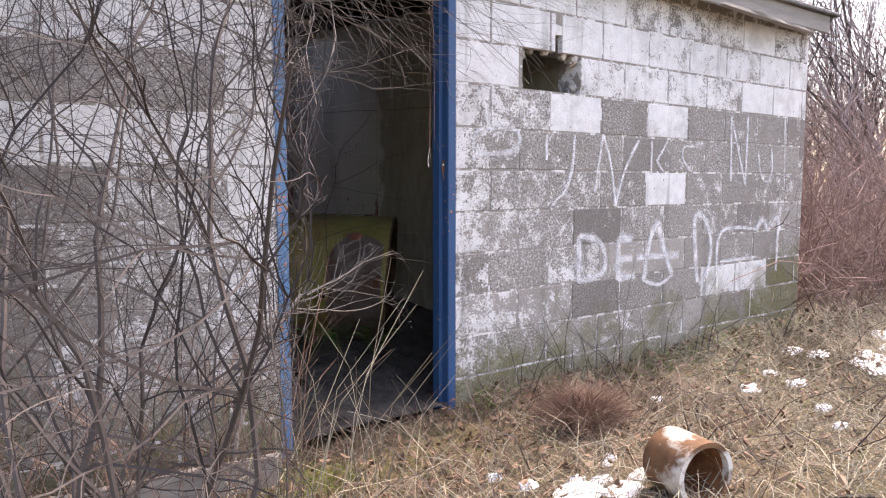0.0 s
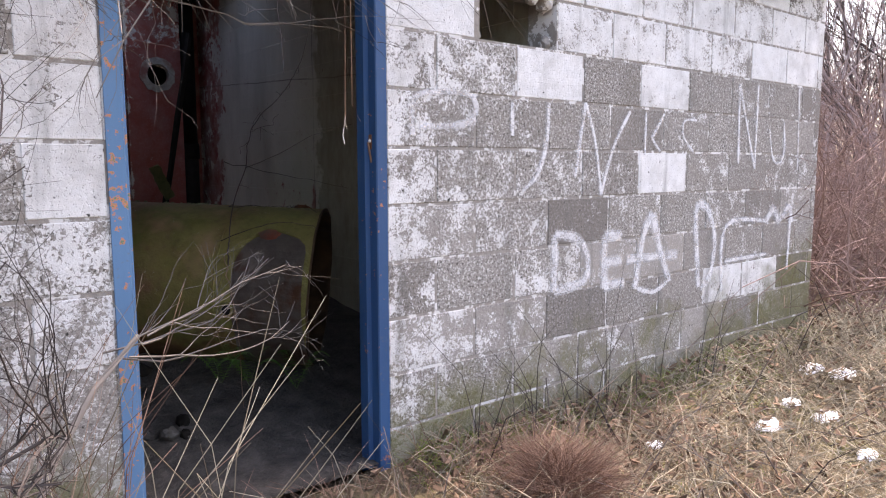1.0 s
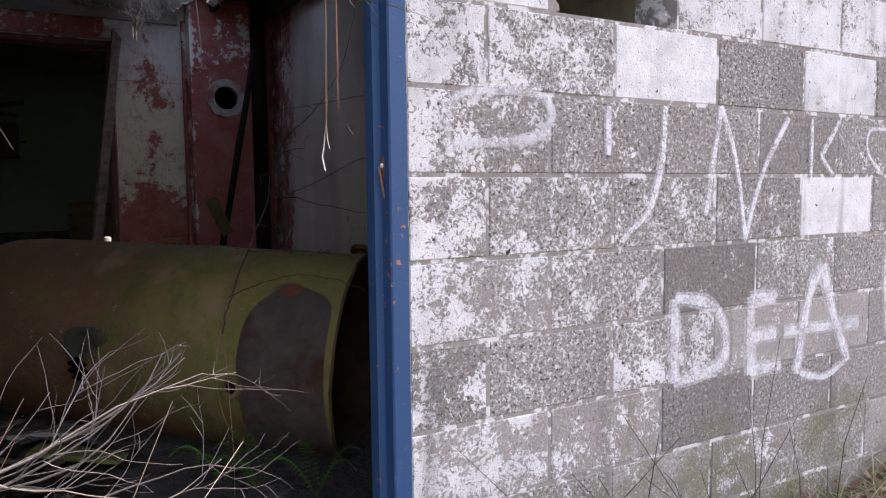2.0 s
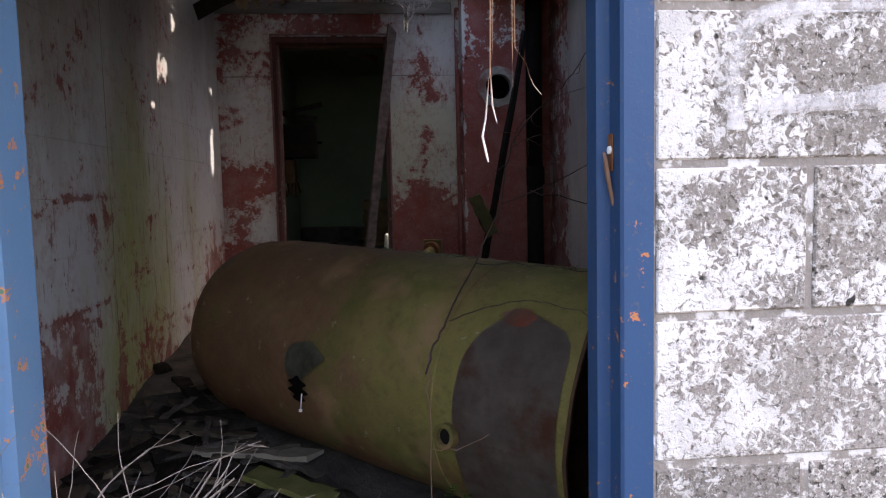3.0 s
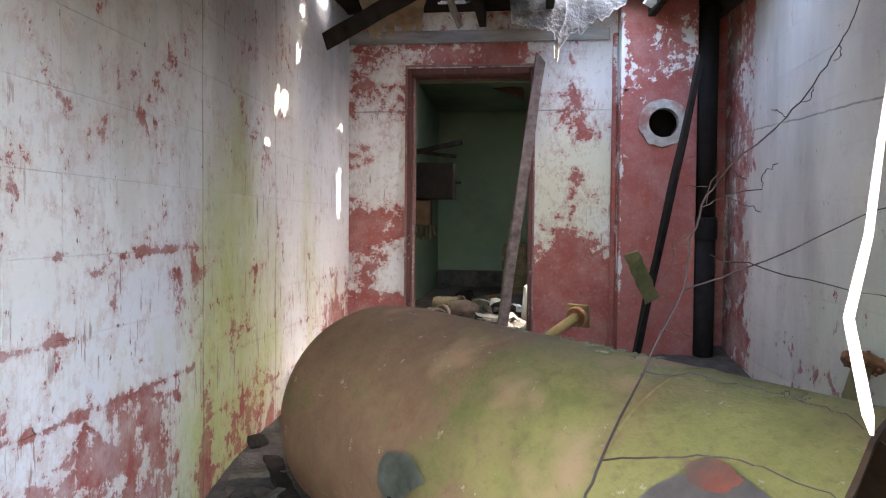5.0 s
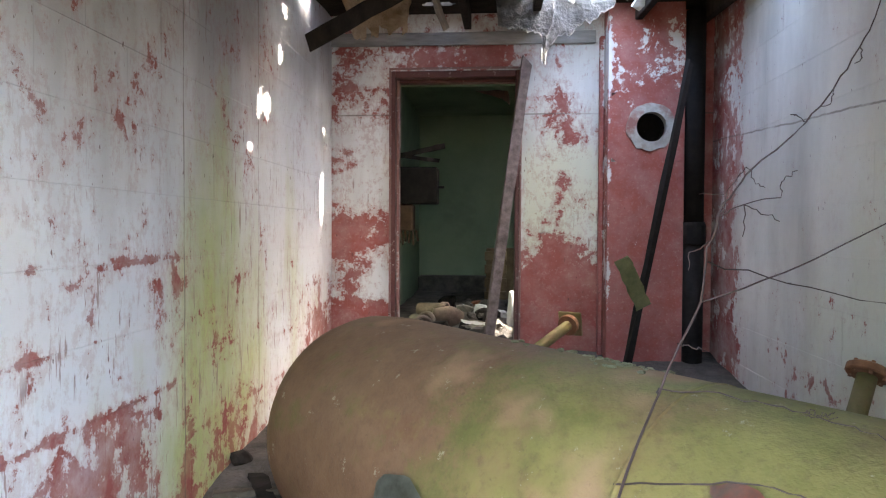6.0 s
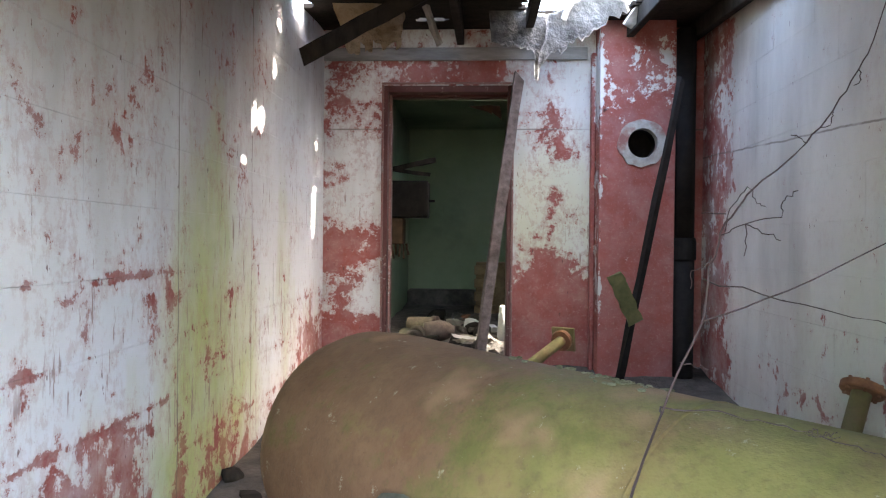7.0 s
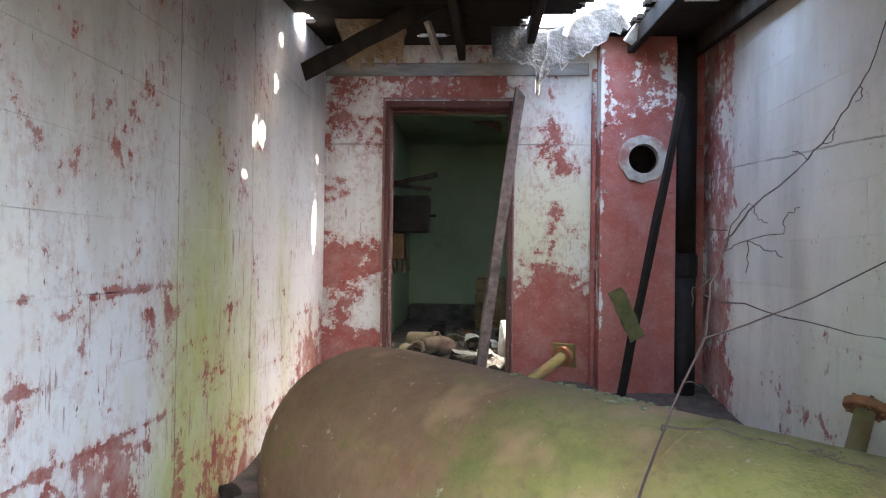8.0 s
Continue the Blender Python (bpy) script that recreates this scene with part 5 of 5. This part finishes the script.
blades("dead_grass", 30000, lawn, 0.14, 1.45, 0.0021, STRAW, "flattened straw-coloured winter grass", 1)
blades("dead_grass_far", 16000, lambda r: (r.uniform(2.5, 12), r.uniform(-5, 3) if r.random() < 0.4 else r.uniform(-4, -0.05)), 0.22, 1.4, 0.003, STRAW, "flattened straw-coloured grass farther off", 2)
blades("dead_stems", 3500, lambda r: (r.gauss(0.66, 0.065), -0.48 + r.gauss(0, 0.06)), 0.22, 1.0, 0.0012, RED_STRAW, "clump of fine reddish dead stems by the wall", 3)
blades("brown_stems", 2600, lambda r: (r.uniform(-2.4, 1.6), -abs(r.gauss(0, 0.6)) - 0.03), 0.20, 1.2, 0.0014, RED_STRAW, "fine brown dead stems by the wall", 4)
blades("moss_blades", 6500, lambda r: (r.gauss(-0.75, 0.16), -0.30 + r.gauss(0, 0.07)) if r.random() < 0.35 else ((r.uniform(0.3, 3.5), -abs(r.gauss(0, 0.12)) - 0.02) if r.random() < 0.5 else (r.uniform(-1, 5), r.uniform(-2.6, -0.2))), 0.08, 1.2, 0.0016, GREEN_GRASS, "green moss and grass tufts along the wall", 6)
blades("long_straw", 5200, lawn, 0.30, 1.42, 0.0022, STRAW, "long pale fallen straw on the grass", 12)
blades("fallen_twigs", 260, lawn, 0.6, 1.5, 0.0035, DARK_TWIG, "dark thin twigs fallen on the grass", 13)
blades("tall_stalks", 40, lambda r: (r.uniform(-1.0, -0.42), r.uniform(-0.65, -0.42)), 0.75, 0.35, 0.0022, STRAW, "tall pale dead stalks before the doorway", 7)
blades("dead_weeds", 300, lambda r: (r.uniform(-2.4, -0.75), r.uniform(-0.55, -0.08)), 0.75, 0.5, 0.0022, RED_STRAW, "thin brown dead weeds standing before the wall", 14)
blades("wall_stalks", 26, lambda r: (r.uniform(0.5, 2.3), r.uniform(-0.2, -0.05)), 0.55, 0.4, 0.0025, DARK_TWIG, "dark dead stalks leaning on the wall", 8)


def leaf_litter():
    """Curled dead leaves among the grass, as one object."""
    rnd = random.Random(44)
    bm = bmesh.new()
    for _ in range(5200):
        x, y = lawn(rnd)
        if rnd.random() < 0.5:
            y *= 0.4
        s = rnd.uniform(0.010, 0.030)
        m = pose(x, y, ground_height(x, y) + rnd.uniform(0.005, 0.06), rnd.uniform(-50, 50), rnd.uniform(-50, 50), rnd.uniform(0, 360))
        ring = [bm.verts.new(m @ Vector(p)) for p in ((-s, 0, 0.3 * s), (-0.3 * s, 0.5 * s, 0), (0.6 * s, 0.35 * s, 0.1 * s), (s, 0, 0.4 * s), (0.4 * s, -0.45 * s, 0.15 * s), (-0.4 * s, -0.4 * s, 0.05 * s))]
        bm.faces.new((ring[0], ring[1], ring[2], ring[3]))
        bm.faces.new((ring[0], ring[3], ring[4], ring[5]))
    tagged(part("leaf_litter", bm, LEAF), "brown curled dead leaves among the grass", "leaves", kind="stuff")


leaf_litter()


def fern():
    rnd = random.Random(3)
    for cx, cy in ((0.14, 0.90), (0.31, 0.78), (0.05, 1.0)):
        f = tagged(thing("fern", cx, cy, floor_height(cx, cy)), "small green fern growing on the buried floor", "fern", "ferns")
        for k in range(6):
            a = rnd.uniform(0, 6.28)
            bm = bmesh.new()
            side = Vector((-math.sin(a), math.cos(a), -0.15))
            ahead = Vector((math.cos(a), math.sin(a), 0)) * 0.008
            mid = [Vector((math.cos(a) * t * 0.17, math.sin(a) * t * 0.17, 0.15 * math.sin(t * 2.2))) for t in (i / 20 for i in range(21))]
            rib = [bm.verts.new(p) for p in mid]
            for i in range(2, 20):
                w = 0.036 * (1 - i / 20) * (0.55 + 0.45 * min(1, i / 6)) + 0.004
                for sg in (-1, 1):
                    leaf = [bm.verts.new(mid[i] + side * sg * w * f + ahead * g) for f, g in ((0.55, -0.35), (1.0, 0.9), (0.5, 0.75))]
                    bm.faces.new([rib[i]] + leaf)
            for p, q in zip(rib, rib[1:]):
                low = [bm.verts.new(v.co - Vector((0, 0, 0.0025))) for v in (q, p)]
                bm.faces.new((p, q, low[0], low[1]))
            part("frond", bm, FERN, f)


fern()


def snow():
    rnd = random.Random(2)
    for x, y, s in ((0.10, -0.95, 0.13), (0.28, -1.02, 0.09), (0.02, -0.78, 0.05), (0.44, -0.98, 0.06), (2.9, -0.85, 0.22), (3.3, -1.0, 0.2), (2.6, -1.2, 0.16), (3.8, -0.6, 0.2), (2.2, -0.55, 0.06), (1.3, -0.42, 0.05),
                    (3.5, -1.5, 0.25), (2.9, -1.6, 0.14), (4.6, -0.9, 0.25), (1.9, -1.0, 0.06), (2.4, -1.7, 0.12), (5.4, -1.3, 0.3), (2.7, -0.95, 0.12), (3.1, -0.7, 0.1), (3.6, -1.15, 0.16), (4.1, -1.2, 0.2), (2.4, -1.25, 0.1), (0.2, -0.86, 0.05), (3.4, -0.75, 0.12), (2.8, -1.4, 0.12)) + tuple((rnd.uniform(1.6, 5.0), rnd.uniform(-1.9, -0.35), rnd.uniform(0.03, 0.10)) for _ in range(22)) + tuple((rnd.gauss(0.15, 0.2), rnd.gauss(-0.88, 0.1), rnd.uniform(0.02, 0.05)) for _ in range(8)):
        s *= 0.8
        f = min(1.0, s / 0.12)
        bm = bmesh.new()
        seg, rings = 18, 4
        top = [[bm.verts.new((0, 0, 0.016 * f))]]
        for j in range(1, rings + 1):
            row = []
            for k in range(seg):
                a = 2 * math.pi * k / seg
                rr = s * j / rings * (1 + 0.55 * noise.noise(Vector((math.cos(a) * 1.6 + x * 3, math.sin(a) * 1.6 + y * 5, 0))))
                row.append(bm.verts.new((rr * 1.25 * math.cos(a), rr * 0.75 * math.sin(a), f * 0.014 * (1 - (j / rings) ** 2) + f * 0.010 * noise.noise(Vector((rr * 40, a * 3, x))) - (0.02 if j == rings else 0))))
            top.append(row)
        for k in range(seg):
            bm.faces.new((top[0][0], top[1][k], top[1][(k + 1) % seg]))
        for p, q in zip(top[1:], top[2:]):
            for k in range(seg):
                bm.faces.new((p[k], q[k], q[(k + 1) % seg], p[(k + 1) % seg]))
        tagged(part("snow_patch", bm, SNOW, smooth=True, at=pose(x, y, ground_height(x, y) + 0.012 + 0.014 * f)), "thin patch of old snow on the grass", "snow", "snow patches")


snow()


def grass_pipe():
    n = Nodes("rusty_whitewashed_pipe").local()
    v = n.noise(6, 6, 0.65)
    col = n.mix(n.step(v, 0.40, 0.52), (0.55, 0.52, 0.47), n.mix(n.noise(20, 4), (0.05, 0.026, 0.018), (0.23, 0.115, 0.05)))
    n.bump(v, 0.4, 0.01)
    m = n.done(col, 0.8)
    p = tagged(thing("rusty_pipe_end", 0.44, -1.20, 0.055, 90, 0, -14), "short wide rusty pipe with flaking white paint in the grass", "pipe")
    part("shell", spin([(0.108, -0.13), (0.118, -0.125), (0.120, 0.05), (0.116, 0.07)], 32, caps=False), m, p, smooth=True)
    part("bore", spin([(0.104, 0.078), (0.104, 0.05), (0.10, -0.1), (0.03, -0.12)], 32, caps=False), RUST, p, "rusty hollow")
    part("lip", spin([(0.118, 0.05), (0.122, 0.08), (0.103, 0.08), (0.103, 0.05)], 32, caps=False), m, p)


grass_pipe()
timber("low_plank", (-1.62, -0.30, 0.10), (-0.80, -0.40, 0.10), 0.03, 0.10, GREY_WOOD, "weathered plank lying on edge in the grass", "plank", 77)


def brush_belt():
    """Dense bare brush beyond the end of the building."""
    rnd = random.Random(33)
    tb = Tubes()
    for _ in range(1300):
        x = 3.85 + abs(rnd.gauss(0, 2.8))
        y = rnd.uniform(-1.6, 6)
        if y < -0.2 and x < 4.6 - y:
            continue
        start = Vector((x, y, ground_height(x, y)))
        branch(tb, rnd, start, (rnd.gauss(0, 0.35), rnd.gauss(0, 0.35), 1), rnd.uniform(0.8, 2.6), 0.007, 2, 0.85, 0.3, 0.05, None, (3, 5))
    tagged(tb.object("brush", BRUSH), "dense reddish leafless brush beside the building", "brush", kind="stuff")
    tb = Tubes()
    for _ in range(700):
        x, y = rnd.uniform(9, 26), rnd.uniform(-6, 22)
        branch(tb, rnd, (x, y, -0.1), (rnd.gauss(0, 0.12), rnd.gauss(0, 0.12), 1), rnd.uniform(3, 6.5), 0.03, 2, 0.6, 0.12, 0.0, None, (4, 6))
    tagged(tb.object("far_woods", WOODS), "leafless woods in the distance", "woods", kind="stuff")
    for k in range(16):
        x, y = rnd.uniform(5, 13), rnd.uniform(0.5, 10)
        t = tagged(thing("bare_tree", x, y, 0), "leafless young tree with fine grey branches", "tree", "bare trees")
        tb = Tubes()
        branch(tb, rnd, (0, 0, -0.05), (rnd.gauss(0, 0.08), rnd.gauss(0, 0.08), 1), rnd.uniform(3.5, 5.5), 0.035, 3, 0.6, 0.10, 0.0, None, (6, 9))
        tb.object("trunk", TWIG, t)


brush_belt()


# broken edges round the hole in the front wall
for k, (x, z, s) in enumerate(((0.725, 1.745, 0.038), (0.80, 1.775, 0.030), (1.115, 1.755, 0.042), (1.04, 1.775, 0.035), (0.72, 1.585, 0.030), (1.12, 1.60, 0.032), (0.905, 1.79, 0.036))):
    part("broken_edge", chunk(130 + k, s, 0.8), MORTAR, wall_front, at=pose(x, 0.05, z, 20 * k, 15 * k, 40 * k))


# ---------------------------------------------------------------- blocks of the walls, last
def front_paint(u, z, rnd):
    """Share of white paint left on a front block."""
    if u < DOOR_L:
        if z > 1.56:
            return rnd.uniform(0.68, 0.88)
        if z > 1.34:
            return 0.85 if u > -0.82 else 0.22
        if z > 1.14:
            return 0.86 if u > -1.7 else 0.3
        return (0.82 if z > 0.95 else 0.6) if u > -0.83 and z > 0.5 else 0.44 if u > -1.24 else rnd.uniform(0.12, 0.34)
    if z > 1.58:
        return rnd.choice((0.62, 0.72, 0.80, 0.92)) if u > 1.2 else 0.97
    if z > 1.36:
        return {0: 0.5, 1: 0.55, 2: 0.95, 3: 0.10, 4: 0.85, 5: 0.15}.get(int((u - 0.09) / LENGTH), 0.3)
    if 0.95 < z < 1.157 and 1.7 < u < 2.13:
        return 0.98
    if u < 0.9:
        return rnd.uniform(0.28, 0.46)
    if 0.34 < z < 0.55 and 2.47 < u < 3.3:
        return 0.80
    if 0.55 < z < 0.75 and 2.47 < u < 2.9:
        return 0.34
    return rnd.uniform(0.06, 0.48)


def on_front(u, z, out):
    return pose(u, 0.0 - out, z) @ Matrix.Scale(-1, 4, (0, 1, 0))


def front_row(k):
    return Z0 + COURSE * k


lay_blocks(wall_front, on_front, -2.6, DOOR_L, front_row, 2.2, [], BLOCK, 0.011, 0.035, 0.0025, (0.0, 0.2032), -0.826 - 6 * LENGTH, front_paint, 3)
lay_blocks(wall_front, on_front, DOOR_R, 3.60, front_row, 2.2, [(HOLE[0], HOLE[1], 1.57, 1.76), (0.945, 0.985, 1.70, 1.90)], BLOCK, 0.011, 0.035, 0.0025, (0.092, -0.123), 0.0, front_paint, 4)


def on_left(u, z, out):
    return Matrix.Translation((-1.172 + out * 0.4, u, z)) @ pose(0, 0, 0, 0, 0, 90)


def on_right(u, z, out):
    return Matrix.Translation((1.202 - out * 0.4, u, z)) @ pose(0, 0, 0, 0, 0, 90) @ Matrix.Scale(-1, 4, (0, 1, 0))


def on_back(u, z, out):
    return Matrix.Translation((u, 4.192 - out * 0.4, z)) @ Matrix.Scale(-1, 4, (0, 1, 0))


def inner_row(k):
    return 1.941 - 10 * COURSE + COURSE * k


lay_blocks(wall_left, on_left, 0.20, 4.19, inner_row, 2.56, [], LEFT_PAINT, 0.0008, 0.02, 0.0004, (0.0, 0.2032), 0.1, None, 5)
lay_blocks(wall_right, on_right, 0.2, 4.19, inner_row, 2.56, [], RIGHT_PAINT, 0.0008, 0.02, 0.0004, (0.0, 0.2032), 0.1, None, 6)
lay_blocks(wall_back, on_back, -1.17, 1.20, inner_row, 2.56, [(-0.775, 0.025, 0, 2.24)], BACK_PAINT, 0.0014, 0.02, 0.0005, (0.0, 0.2032), -1.05, None, 7)
